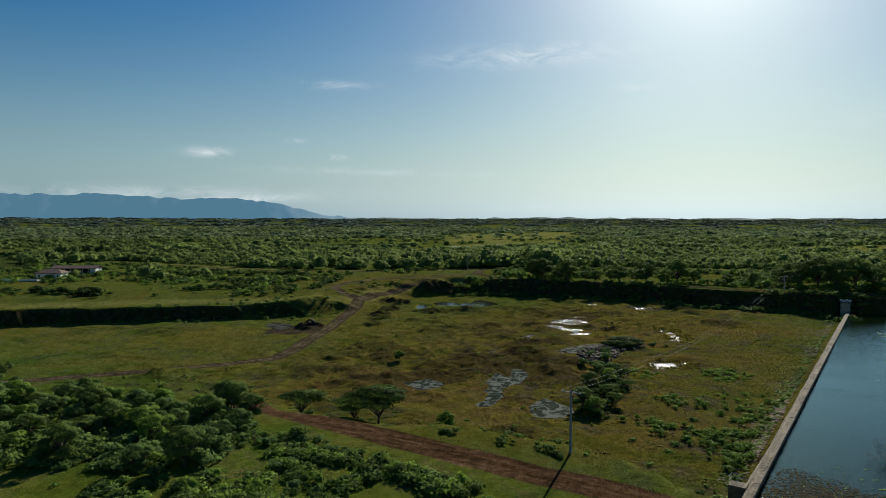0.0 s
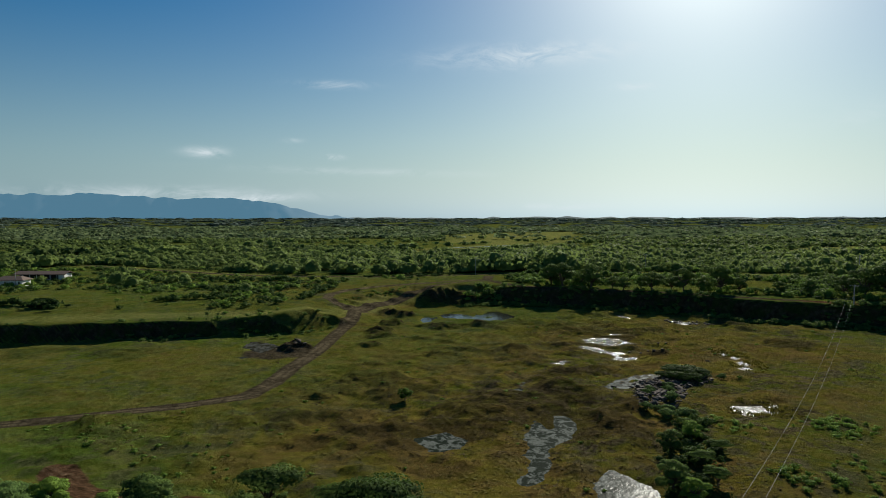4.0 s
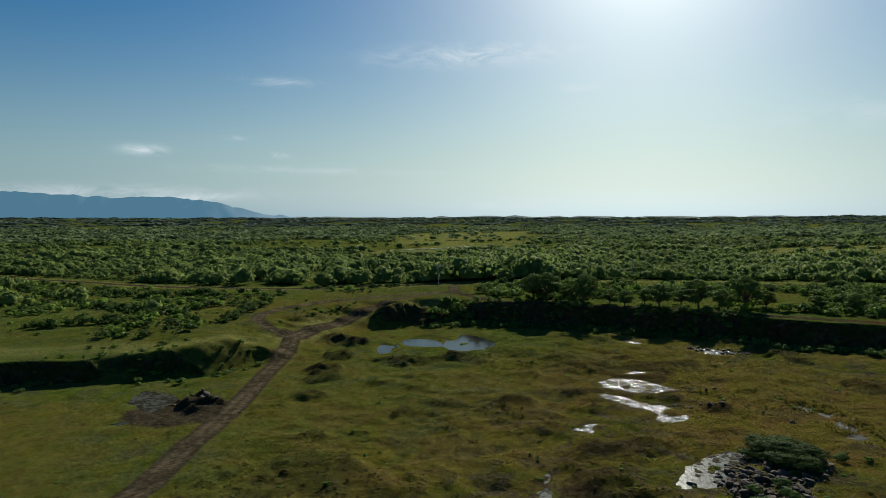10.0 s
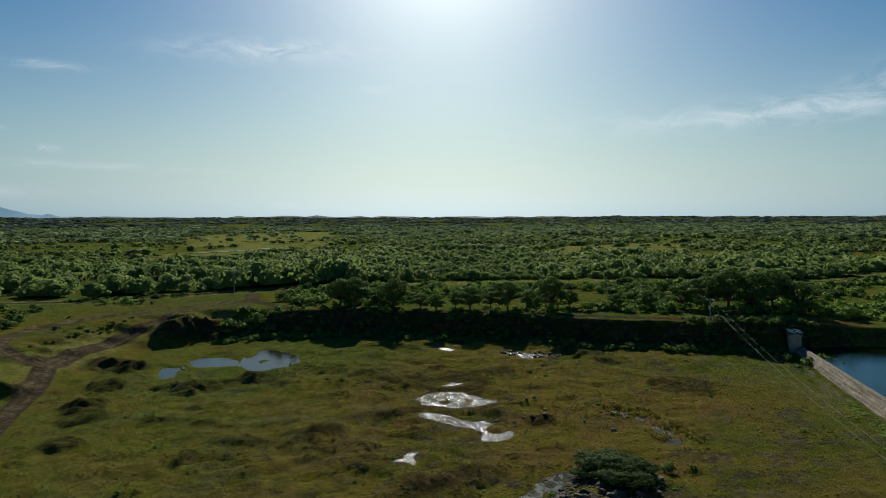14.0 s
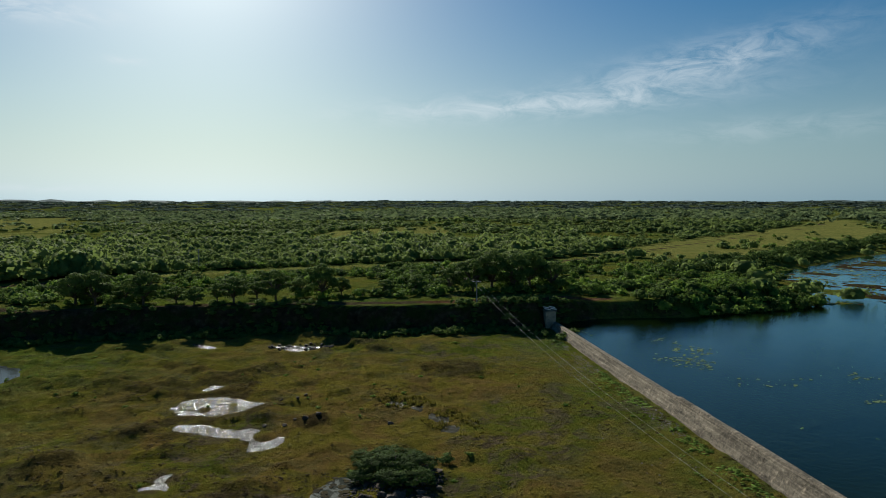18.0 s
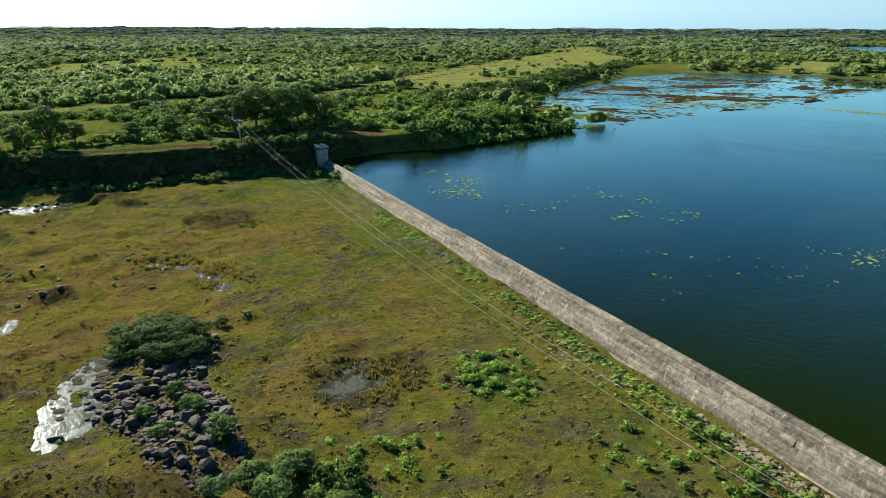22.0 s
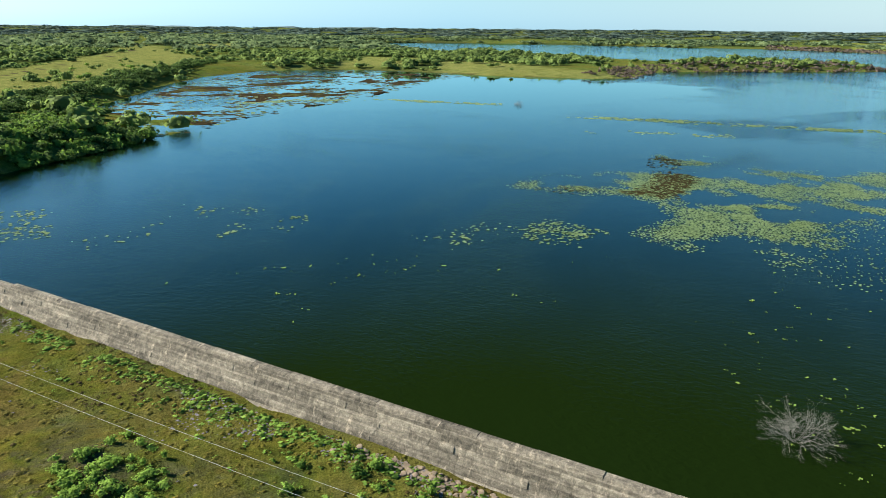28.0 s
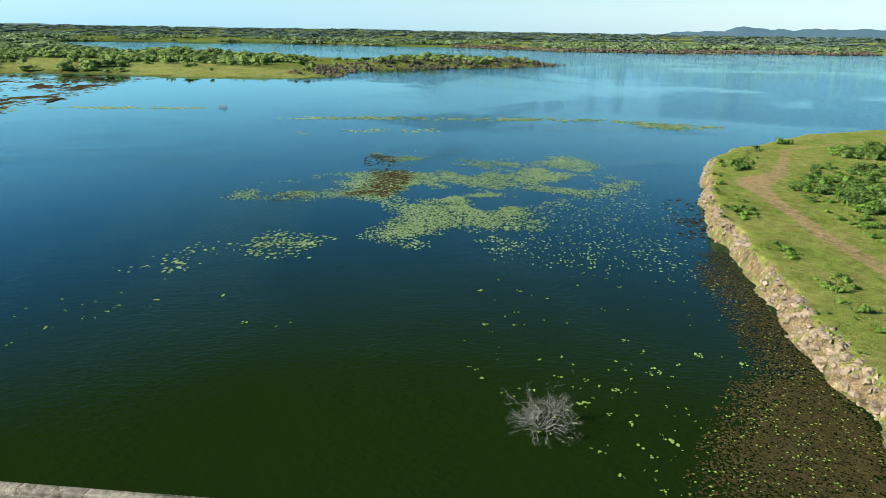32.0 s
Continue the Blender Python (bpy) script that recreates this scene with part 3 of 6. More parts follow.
# ponds: corners on the plain and their depth below it
PONDS = [
    [(-62, 102), (-64, 109), (-67, 115), (-71, 123), (-73.4, 129), (-70, 127), (-67, 123), (-69, 128), (-71, 132), (-68, 132), (-65.2, 129.6), (-62.6, 121), (-63, 114.5), (-58.2, 103.5), (-60.7, 101)],
    [(-84, 109), (-81, 115), (-76, 113), (-74, 109), (-78, 105)],
    [(-52.5, 104), (-54, 111), (-53, 112.4), (-48.6, 110), (-44.6, 106.4), (-45.3, 102.7), (-49, 100)],
    [(-47, 152), (-44, 156.4), (-39, 156), (-36, 150), (-40.4, 148.4), (-43.4, 147)],
    [(-58, 200), (-53, 199.5), (-49, 193.5), (-46, 185), (-46, 181.5), (-49.5, 182.5), (-52.5, 189), (-56, 194.6)],
    [(-70, 154), (-69.5, 157), (-69.5, 161), (-68.6, 164.7), (-67.4, 168.4), (-65.8, 171), (-62.5, 171.6), (-61, 168), (-63, 166), (-63.5, 162), (-64.5, 158), (-65.4, 154.7), (-68.6, 153.2)],
    [(-94, 201), (-92.6, 205.7), (-89.7, 209), (-86, 208.7), (-82, 206), (-77.5, 204.4), (-80.8, 201), (-83, 197.8), (-85.2, 196.3), (-88, 196.2), (-90.4, 197)],
    [(-92, 213.6), (-90.2, 216.8), (-87.5, 216), (-88.8, 213), (-91, 212)],
    [(-91.7, 193.4), (-89.7, 194.3), (-85.6, 193.4), (-83.6, 191), (-80.8, 190), (-78.8, 190.6), (-77, 189.3), (-74.5, 188.3), (-72.8, 185), (-73.7, 182), (-76.6, 180.4), (-79, 178.3), (-79, 183), (-80, 186.7), (-82.8, 187.7), (-86.3, 189.4), (-90.8, 190.4)],
    [(-90, 170.8), (-88.7, 172.3), (-87.6, 172), (-88.3, 173.4), (-87.6, 175), (-85.8, 175.6), (-86.2, 172.9), (-84, 170.2), (-84.5, 168.7), (-87, 169.6), (-89.2, 169.4)],
    [(-147, 236), (-149, 245), (-145.4, 246), (-134, 238.7), (-131.3, 232), (-133, 227.3), (-134.4, 222.7), (-137.7, 220), (-142.4, 225)],
    [(-159.7, 228), (-159, 234), (-153.4, 235), (-148, 233), (-145, 227.6), (-149.3, 224.7), (-155.6, 223.3)],
    [(-174, 150.5), (-179, 158), (-171, 160), (-165.3, 156), (-163.2, 148)],
    [(-164.5, 138), (-163.5, 142), (-161, 143.5), (-160.5, 140)],
    [(-86, 249), (-78, 248), (-68, 246), (-77, 241)],
    [(-104, 256.3), (-100, 254), (-95, 249.7), (-98, 248.6), (-100.8, 250.5)],
    [(-87, 152), (-85, 151), (-82, 142), (-84, 142)],
    [(-159.5, 214.6), (-162.5, 222), (-158, 222.7), (-153.5, 214), (-155.3, 210.8)],
]
ISLETS = [(-76.3, 187.3, 1.7), (-66.5, 162, 0.8), (-88, 201, 0.9), (-84, 203.5, 0.7), (-141, 232, 1.0)]
CLEARINGS = [[(-692, 1009), (-732, 1255), (-596, 1470), (-451, 1025), (-430, 826), (-443, 748), (-489, 721)],
             [(-410, 500), (-420, 700), (-470, 800), (-340, 760), (-320, 640), (-320, 500)],
             [(-112, 570), (-85, 720), (20, 790), (12, 600), (-80, 545)],
             [(50, 436), (84, 404), (136, 406), (205, 457), (274, 520), (400, 618), (470, 720), (600, 930), (560, 950), (430, 790), (325, 700), (161, 548), (100, 478)],
             [(673, 964), (792, 974), (638, 821), (556, 818)], [(557, 547), (561, 469), (452, 403), (397, 468)],
             [(513, 424), (395, 365), (400, 262), (400, 230), (430, 232), (475, 303), (535, 383)], [(-400, 780), (-420, 900), (-360, 890), (-370, 790)],
             [(-330, 100), (-470, 130), (-450, 235), (-390, 262), (-270, 235), (-222, 195), (-215, 170), (-260, 120)]]


def plain_z(x, y):
    swale = smooth((x + 34) / 18) * 1.0
    return -0.3 + 0.0268 * np.maximum(x, -360) + 0.0055 * y - swale


def upland_z(x, y):
    r = np.hypot(x + 50, y - 100)
    far = smooth((r - 1200) / 3400)
    dip = (1.7 * smooth((x + 10) / 16) + 1.7 * smooth((x - 15) / 80)) * smooth((y - 200) / 50) * (1 - smooth((y - 600) / 300)) + 1.9 * smooth((x + 25) / 25) * smooth((110 - y) / 30)
    return 5 - dip + 0.018 * np.clip(x, -330, 60) + 0.006 * np.clip(y, 0, 400) + 26 * far + fbm(x, y, 160, 3) * (1.2 + 10 * far)


def heath_at(x, y):
    return fbm(x, y, 22, 4) + 0.35 * fbm(x, y, 6, 3)


# soil mounds beside the track: x, y, radius, height
MOUNDS = [(-177, 222, 4.5, 1.5), (-169, 220, 5.0, 1.6), (-162, 203, 3.5, 1.3), (-155, 188, 4.0, 1.5), (-150, 182, 3.5, 1.1), (-143, 169, 3.0, 0.9), (-148, 205, 3.5, 1.0), (-141, 205, 4.5, 1.4),
          (-134, 212, 3.0, 0.8), (-180, 255, 6.0, 2.0), (-171, 261, 6.5, 2.2), (-160, 156, 4.5, 1.5), (-155, 153, 3.5, 1.2), (-70, 191, 2.6, 0.6)]


def rough_z(x, y):
    """The land without ponds."""
    loose = 6.0 * smooth((-168 - x) / 15)
    wx, wy = x + fbm(x, y, 17, 3) * loose, y + fbm(x + 300, y, 17, 3) * loose
    s_basin = np.minimum.reduce([seg_dist(wx, wy, BASIN[i], BASIN[(i + 1) % len(BASIN)]) / BASIN[i][2] for i in range(len(BASIN))])
    ragged = 2.4 * smooth((x + 4) / 8) * smooth((84 - y) / 6)
    lx, ly = x + fbm(x + 90, y, 6, 3) * ragged, y + fbm(x, y, 6, 3, 0.6) * ragged
    d_lake = edge_dist(x, y, LAKE)
    s_lake = np.minimum.reduce([seg_dist(lx, ly, LAKE[i], LAKE[(i + 1) % len(LAKE)]) / LAKE[i][2] for i in range(len(LAKE))])
    in_basin, in_lake = inside(wx, wy, BASIN), inside(lx, ly, LAKE)
    wob = 1 + 0.45 * fbm(x, y, 9, 3)
    low, high = plain_z(x, y), upland_z(x, y)
    high = high - 2.6 * smooth((-178 - x) / 22) * np.exp(-(edge_dist(x, y, BASIN) / 30) ** 2)
    humps = fbm(x, y, 6, 4, 0.65) * 1.25 + np.maximum(fbm(x, y, 15, 3) - 0.12, 0) * 3.0
    calm = 1 - 0.75 * smooth((line_dist(x, y, TRACK) < 4).astype(float))
    rough = np.maximum(heath_at(x, y) - 0.04, 0) * 1.6 * (1 + 1.6 * fbm(x, y, 2.6, 3))
    humps = humps + rough + fbm(x, y, 2.4, 3, 0.6) * 0.34
    low = low + humps * calm * np.clip(0.35 + 1.0 * smooth((-30 - x) / 40), 0, 1) * np.clip(0.45 + smooth((x + 150) / 40), 0, 1)
    z = np.where(in_basin, low, low + (high + fbm(x, y, 5, 3) * 0.35 - low) * smooth(s_basin * wob))
    for mx, my, mr, mh in MOUNDS:
        z = z + mh * smooth(1.35 - np.hypot(x - mx, y - my) / mr * (1 + 0.8 * fbm(x, y, 2.5, 3))) * (1 + 0.9 * fbm(x, y, 1.8, 2))
    z = np.where(in_lake, WATER - 0.2 - np.minimum(d_lake * 0.25, 3.0), np.where(in_basin, z, np.minimum(z, WATER - 0.2 + (high - WATER + 0.2) * smooth(s_lake * wob))))
    z = z + (RIVER_Z - 0.4 - z) * smooth(1.6 - line_dist(x, y, RIVER) / 32)
    marsh = inside(x, y, MARSH)
    return np.where(marsh, WATER - 0.10 + fbm(x * 0.5 - y * 0.5, (x + y) * 1.1, 19, 5, 0.62) * 1.0, z)


POND_LEVEL = []
for pond in PONDS:
    cx, cy = np.mean([p[0] for p in pond]), np.mean([p[1] for p in pond])
    POND_LEVEL.append((cx, cy, float(plain_z(cx, cy)) - (0.46 if len(POND_LEVEL) == 3 else 0.36 if len(POND_LEVEL) == 4 else 0.22)))


def height(x, y):
    x, y = np.asarray(x, dtype=float), np.asarray(y, dtype=float)
    z = rough_z(x, y)
    for pond, (cx, cy, level) in zip(PONDS, POND_LEVEL):
        near = (np.abs(x - cx) < 25) & (np.abs(y - cy) < 25)
        if not np.any(near):
            continue
        xs, ys = x[near], y[near]
        d = edge_dist(xs, ys, pond) * np.where(inside(xs, ys, pond), -1, 1) + fbm(xs, ys, 3.4, 4, 0.65) * 2.2 + 0.15
        if level < plain_z(cx, cy) - 0.3:
            d = d + 1.0 + fbm(xs, ys, 2.6, 3, 0.7) * 4.5
        for ix, iy, ir in ISLETS:
            d = np.maximum(d, ir - np.hypot(xs - ix, (ys - iy) * 0.7))
        z[near] = np.minimum(z[near], np.maximum(level - 0.35, level + 0.02 + 0.16 * d + 1.2 * np.maximum(d - 3.0, 0.0)))
        z[near] = np.where((d > 0) & (d < 4), np.maximum(z[near], level + 0.03 + 0.02 * d), z[near])
    return z


def z_at(x, y):
    return float(height(np.array([x]), np.array([y]))[0])


def axis(a, b, step, growth, limit):
    core = list(np.arange(a, b + step / 2, step))
    s, lo, hi = step, [a], [b]
    while lo[-1] > -limit:
        s *= growth
        lo.append(lo[-1] - s)
    s = step
    while hi[-1] < limit:
        s *= growth
        hi.append(hi[-1] + s)
    return np.array(lo[:0:-1] + core + hi[1:])


gx, gy = axis(-196, 104, 0.75, 1.05, 4900), axis(56, 268, 0.75, 1.05, 4900)
X, Y = np.meshgrid(gx, gy, indexing="ij")
X, Y = X.ravel(), Y.ravel()
Z = height(X, Y)
idx = np.arange(len(X)).reshape(len(gx), len(gy))
quads = np.stack([idx[:-1, :-1], idx[1:, :-1], idx[1:, 1:], idx[:-1, 1:]], -1).reshape(-1, 4)
ground = part("ground", mesh_of("ground", np.stack([X, Y, Z], 1), quads, MAT["ground"], True))
tagged(ground, "rough green and olive meadow with dirt tracks and cut earth banks", "ground", kind="structure")


def forest_cover(x, y):
    """How densely trees grow: 0 open, 1 closed wood."""
    patch = fbm(x, y, 120, 4, 0.55)
    r = np.hypot(x + 50, y - 100)
    d_road = line_dist(x, y, FAR_ROAD)
    north = (y > np.interp(x, [-460, -300, -240, -205, -178, -143, -105, -67, -23, 20, 61, 110, 202, 352, 662, 1300, 4900],
                           [262, 268, 283, 310, 330, 348, 356, 364, 367, 370, 392, 430, 537, 687, 1047, 1900, 6000])) | (x < -470) | ((x > 350) & (y < 1500)) | (x > 750)
    c = np.where(north, 1.0 - smooth((patch - np.where(r < 480, 0.13, 0.0)) * 10) * 0.93, 0.0)
    c = np.where((x > 60) & (~north) & (y > 255), 0.05, c)
    for poly in CLEARINGS:
        c = np.where(inside(x, y, poly), c * 0.04 + 0.03 * (patch > 0.05), c)
    c = np.where(d_road < 11, 0, c)
    c = np.where(line_dist(x, y, RIVER) < 34, 0, c)
    c = np.where(line_dist(x, y, WOOD_PATH) < 5, 0, c)
    c = np.where(inside(x, y, CLEARINGS[3]), 0.06 * (patch > -0.02), c)
    east = (x > 60) & north & (r < 750) & (y < 1.0 * x + 330) & (y > 0.55 * x + 300)
    c = np.where(east, c * 0.25, c)
    spit = (x > 350) & (x < 780) & (y < 700)
    c = np.where(spit, c * np.where(edge_dist(x, y, LAKE) < 22, 0.3, 1.0), c)
    lake = inside(x, y, LAKE) | (edge_dist(x, y, LAKE) < np.where(x > 350, 12 + 60 * (fbm(x, y, 90, 2) > 0.0), 3))
    return np.where(lake | inside(x, y, BASIN), 0, c)


def mask(name, values):
    a = ground.data.attributes.new(name, "FLOAT", "POINT")
    a.data.foreach_set("value", np.asarray(values, dtype=np.float32))


in_basin_g = inside(X, Y, BASIN)
d_basin_g = edge_dist(X, Y, BASIN)
mask("track", np.maximum.reduce([smooth(1.5 - line_dist(X, Y, TRACK) / 2.4), smooth(1.4 - line_dist(X, Y, TRACK_SIDE) / 2.2), 0.9 * smooth(1.4 - line_dist(X, Y, FAR_ROAD) / 2.6) * (X < -150), 0.8 * smooth(1.5 - line_dist(X, Y, FAR_ROAD) / 2.2) * (X > 20),
                                 0.85 * smooth(1.4 - line_dist(X, Y, BANK_ROAD) / 2.4), smooth(1.6 - np.hypot((X + 187) / 4.5, (Y - 213) / 4.5)) * 0.9,
                                 smooth(1.6 - np.hypot((X + 158) / 9, (Y - 149) / 7.5)) * 0.95]))
d_track = np.minimum(line_dist(X, Y, TRACK), line_dist(X, Y, TRACK_SIDE))
mask("rut", np.maximum(0.9 * smooth(1.6 - np.abs(d_track - 0.9) / 0.45), 0.6 * smooth(1.4 - np.abs(line_dist(X, Y, RED_ROAD) - 1.0) / 0.5) * (X < 0)))
mask("bank", np.maximum(smooth((X + 8) / 12) * smooth((84 - Y) / 6), 0.45 * smooth((66 - Y) / 6) * smooth((-10 - X) / 20)))
mask("red", np.maximum(np.where(X > 15, 0.54, 1.0) * smooth(1.5 - line_dist(X, Y, RED_ROAD) / np.where(X > 15, 1.9 + 2.6 * np.exp(-((X - 92) / 9) ** 2), 2.5)), 0.9 * smooth(1.4 - line_dist(X, Y, BANK_ROAD) / 2.6) * smooth((X + 55) / 15)))
mask("lush", np.where(in_basin_g, 0.68 * smooth((X + 40) / 24) * smooth((Y - 88) / 40) + 0.3 * smooth((Y - 205) / 30) + 0.75 * smooth((-88 - X) / 45) + 0.5 * smooth((100 - Y) / 20), 1.0 - 0.7 * np.exp(-((X + 185) / 38) ** 2 - ((Y - 240) / 42) ** 2)))
band = 0.75 * smooth(1.5 - line_dist(X, Y, FAR_ROAD) / 5.0)
clear_g = np.maximum.reduce([inside(X, Y, p).astype(float) for p in CLEARINGS[:-1]]) * 0.85
field = 0.75 * smooth((8 - np.abs(d_basin_g - 14)) / 6) * (X < -172) * (~in_basin_g)
bank = 0.5 * smooth((X + 20) / 10) * smooth((90 - Y) / 20) * smooth((X + 60) / 10)
spit = 0.35 * smooth((X - 330) / 30) * smooth((50 - edge_dist(X, Y, LAKE)) / 30) * (X < 760)
mask("dry", np.maximum.reduce([band, clear_g, field, bank, spit]))
mask("woods", smooth(forest_cover(X, Y) * 1.6))
mask("heath", np.where(in_basin_g, 0.68 * smooth((heath_at(X, Y) + 0.0) * 3.5) * smooth((-24 - X) / 20), 0.0) + sum(0.9 * smooth(1.6 - np.hypot(X - mx, Y - my) / mr) for mx, my, mr, mh in MOUNDS) + 0.6 * smooth(1.5 - np.hypot((X + 40) / 8, (Y - 152) / 6)) + 0.45 * smooth(1.5 - np.hypot((X + 37) / 9, (Y - 138) / 5)))
mask("pale", smooth((X + 20) / 10) * smooth((130 - Y) / 20))
mask("mud", np.where(inside(X, Y, LAKE), smooth((WATER + 0.35 - Z) / 0.2), 0.0) + 0.8 * np.minimum(sum(smooth(1.35 - np.hypot(X - mx, Y - my) / mr * (1 + 0.8 * fbm(X, Y, 2.5, 3))) for mx, my, mr, mh in MOUNDS), 1.0) * smooth(fbm(X, Y, 3, 3) * 3 + 0.75))

# water sheets
bm = bmesh.new()
bm.faces.new([bm.verts.new((x, y, WATER)) for x, y in [(-13.2, 66), (-13.2, 262), (90, 300), (90, 500), (420, 520), (430, 380), (620, 500), (860, 900), (1380, 1180), (1640, 1080), (1640, 300), (1500, -900), (700, -800), (120, 20), (60, 60)]])
bmesh.ops.triangulate(bm, faces=bm.faces[:])
bm.normal_update()
if bm.faces[:][0].normal.z < 0:
    bmesh.ops.reverse_faces(bm, faces=bm.faces[:])
tagged(part("water", (bm, MAT["lake"])), "dark green-blue reservoir water with wind ripples", "lake", kind="structure")
for pond, (cx, cy, level) in zip(PONDS, POND_LEVEL):
    bm = bmesh.new()
    ring = []
    for x, y in pond:
        d = math.hypot(x - cx, y - cy)
        ring.append(bm.verts.new((x + (x - cx) / d * 2.2, y + (y - cy) / d * 2.2, level)))
    bm.faces.new(ring)
    bmesh.ops.triangulate(bm, faces=bm.faces[:])
    bmesh.ops.recalc_face_normals(bm, faces=bm.faces[:])
    if sum(f.normal.z for f in bm.faces) < 0:
        bmesh.ops.reverse_faces(bm, faces=bm.faces[:])
    tagged(part("pond", (bm, MAT["clear_pond" if PONDS.index(pond) in (10, 11, 17) else "marsh_pond" if PONDS.index(pond) in (3, 4, 12) else "scum_pond" if PONDS.index(pond) in (0, 1, 2, 5, 16) else "pond"])), "shallow still pond in the wet meadow", "pond", "ponds in the meadow", "structure")

bm = bmesh.new()
bm.faces.new([bm.verts.new((x, y, RIVER_Z)) for x, y in ((-404, 584), (-397, 588), (-382, 637), (-374, 700), (-378, 712), (-386, 650), (-396, 612))])
bmesh.ops.recalc_face_normals(bm, faces=bm.faces[:])
tagged(part("river", (bm, MAT["clear_pond"])), "pale still river bend in a forest clearing", "river", kind="structure")

# distant mountains and hills, far behind everything; blue glow stands in for aerial haze
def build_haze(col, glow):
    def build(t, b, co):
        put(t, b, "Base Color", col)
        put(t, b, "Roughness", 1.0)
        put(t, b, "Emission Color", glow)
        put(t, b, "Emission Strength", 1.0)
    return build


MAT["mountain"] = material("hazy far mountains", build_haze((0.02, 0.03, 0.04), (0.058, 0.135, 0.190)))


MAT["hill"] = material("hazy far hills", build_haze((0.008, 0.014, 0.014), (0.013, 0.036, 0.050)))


def ridge(name, az_deg, el_deg, r0, label, mat):
    n, m = 160, 7
    a = np.linspace(az_deg[0], az_deg[-1], n)
    order = np.argsort(az_deg)
    top = np.interp(a, np.array(az_deg)[order], np.array(el_deg)[order])
    vs = []
    for j in range(m):
        f = 1 - j / (m - 1)
        r = r0 + 220 * f
        h = (32 + np.tan(np.radians(top)) * r) * f + fbm(a * 12, np.full(n, j * 3.1), 9, 4) * 14 * (0.4 + f)
        th = np.radians(a)
        vs.append(np.stack([-50 - np.sin(th) * r, 100 + np.cos(th) * r, h - 4 * (1 - f)], 1))
    ids = np.arange(n * m).reshape(m, n)
    q = np.stack([ids[:-1, :-1], ids[1:, :-1], ids[1:, 1:], ids[:-1, 1:]], -1).reshape(-1, 4)
    tagged(part(name, mesh_of(name, np.concatenate(vs), q, mat, True)), label, "mountains", kind="structure")


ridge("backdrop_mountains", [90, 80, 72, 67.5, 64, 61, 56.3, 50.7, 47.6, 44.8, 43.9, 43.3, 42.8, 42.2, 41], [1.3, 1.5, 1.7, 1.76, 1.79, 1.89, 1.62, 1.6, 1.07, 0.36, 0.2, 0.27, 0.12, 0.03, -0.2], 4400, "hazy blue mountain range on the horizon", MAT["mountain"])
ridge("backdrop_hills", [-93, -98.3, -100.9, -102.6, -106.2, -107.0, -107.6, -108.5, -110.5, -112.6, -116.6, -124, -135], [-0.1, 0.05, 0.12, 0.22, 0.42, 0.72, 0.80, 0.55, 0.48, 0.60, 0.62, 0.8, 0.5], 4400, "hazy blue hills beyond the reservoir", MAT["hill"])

# horizon woods get their haze as a dim blue-green emission as well
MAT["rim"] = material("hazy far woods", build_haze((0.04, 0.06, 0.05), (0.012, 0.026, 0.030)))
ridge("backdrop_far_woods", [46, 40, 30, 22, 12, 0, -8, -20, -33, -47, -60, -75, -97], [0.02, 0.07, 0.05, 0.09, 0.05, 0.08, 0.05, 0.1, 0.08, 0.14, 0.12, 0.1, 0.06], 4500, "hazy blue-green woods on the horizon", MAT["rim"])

# ---- trees and shrubs ----


def leaf_cloud(r, lobes, count, size, up=0.35):
    """Leaf-clump quads scattered over ellipsoid lobes (x, y, z, rx, ry, rz)."""
    lobes = np.asarray(lobes, dtype=float)
    weight = lobes[:, 3] * lobes[:, 4]
    pick = r.choice(len(lobes), count, p=weight / weight.sum())
    d = r.normal(size=(count, 3))
    d[:, 2] = np.where(d[:, 2] < -0.3, -d[:, 2], d[:, 2])
    d /= np.linalg.norm(d, axis=1)[:, None]
    depth = 1.08 - 0.6 * r.random(count) ** 1.6
    c = lobes[pick, :3] + d * lobes[pick, 3:] * depth[:, None]
    nrm = d + r.normal(size=(count, 3)) * 0.35 + np.array([0, 0, up])
    nrm /= np.linalg.norm(nrm, axis=1)[:, None]
    middle = np.average(lobes[:, :3], axis=0, weights=weight)
    out = c - middle
    out /= np.linalg.norm(out, axis=1)[:, None] + 1e-6
    soft = d * 0.75 + out * 0.45 + nrm * 0.2 + np.array([0, 0, 0.15])
    soft /= np.linalg.norm(soft, axis=1)[:, None]
    t1 = np.cross(nrm, r.normal(size=(count, 3)))
    t1 /= np.linalg.norm(t1, axis=1)[:, None]
    t2 = np.cross(nrm, t1)
    s = size * (0.6 + 0.8 * r.random(count))[:, None]
    k1, k2 = 0.7 + 0.4 * r.random((count, 1)), 0.6 + 0.35 * r.random((count, 1))
    v = np.stack([c - t1 * s * k1, c - t2 * s * k2 + nrm * s * 0.12, c + t1 * s, c + t2 * s * k2 - nrm * s * 0.1], 1).reshape(-1, 3)
    return v, np.arange(count * 4).reshape(-1, 4), np.repeat(soft, 4, axis=0)


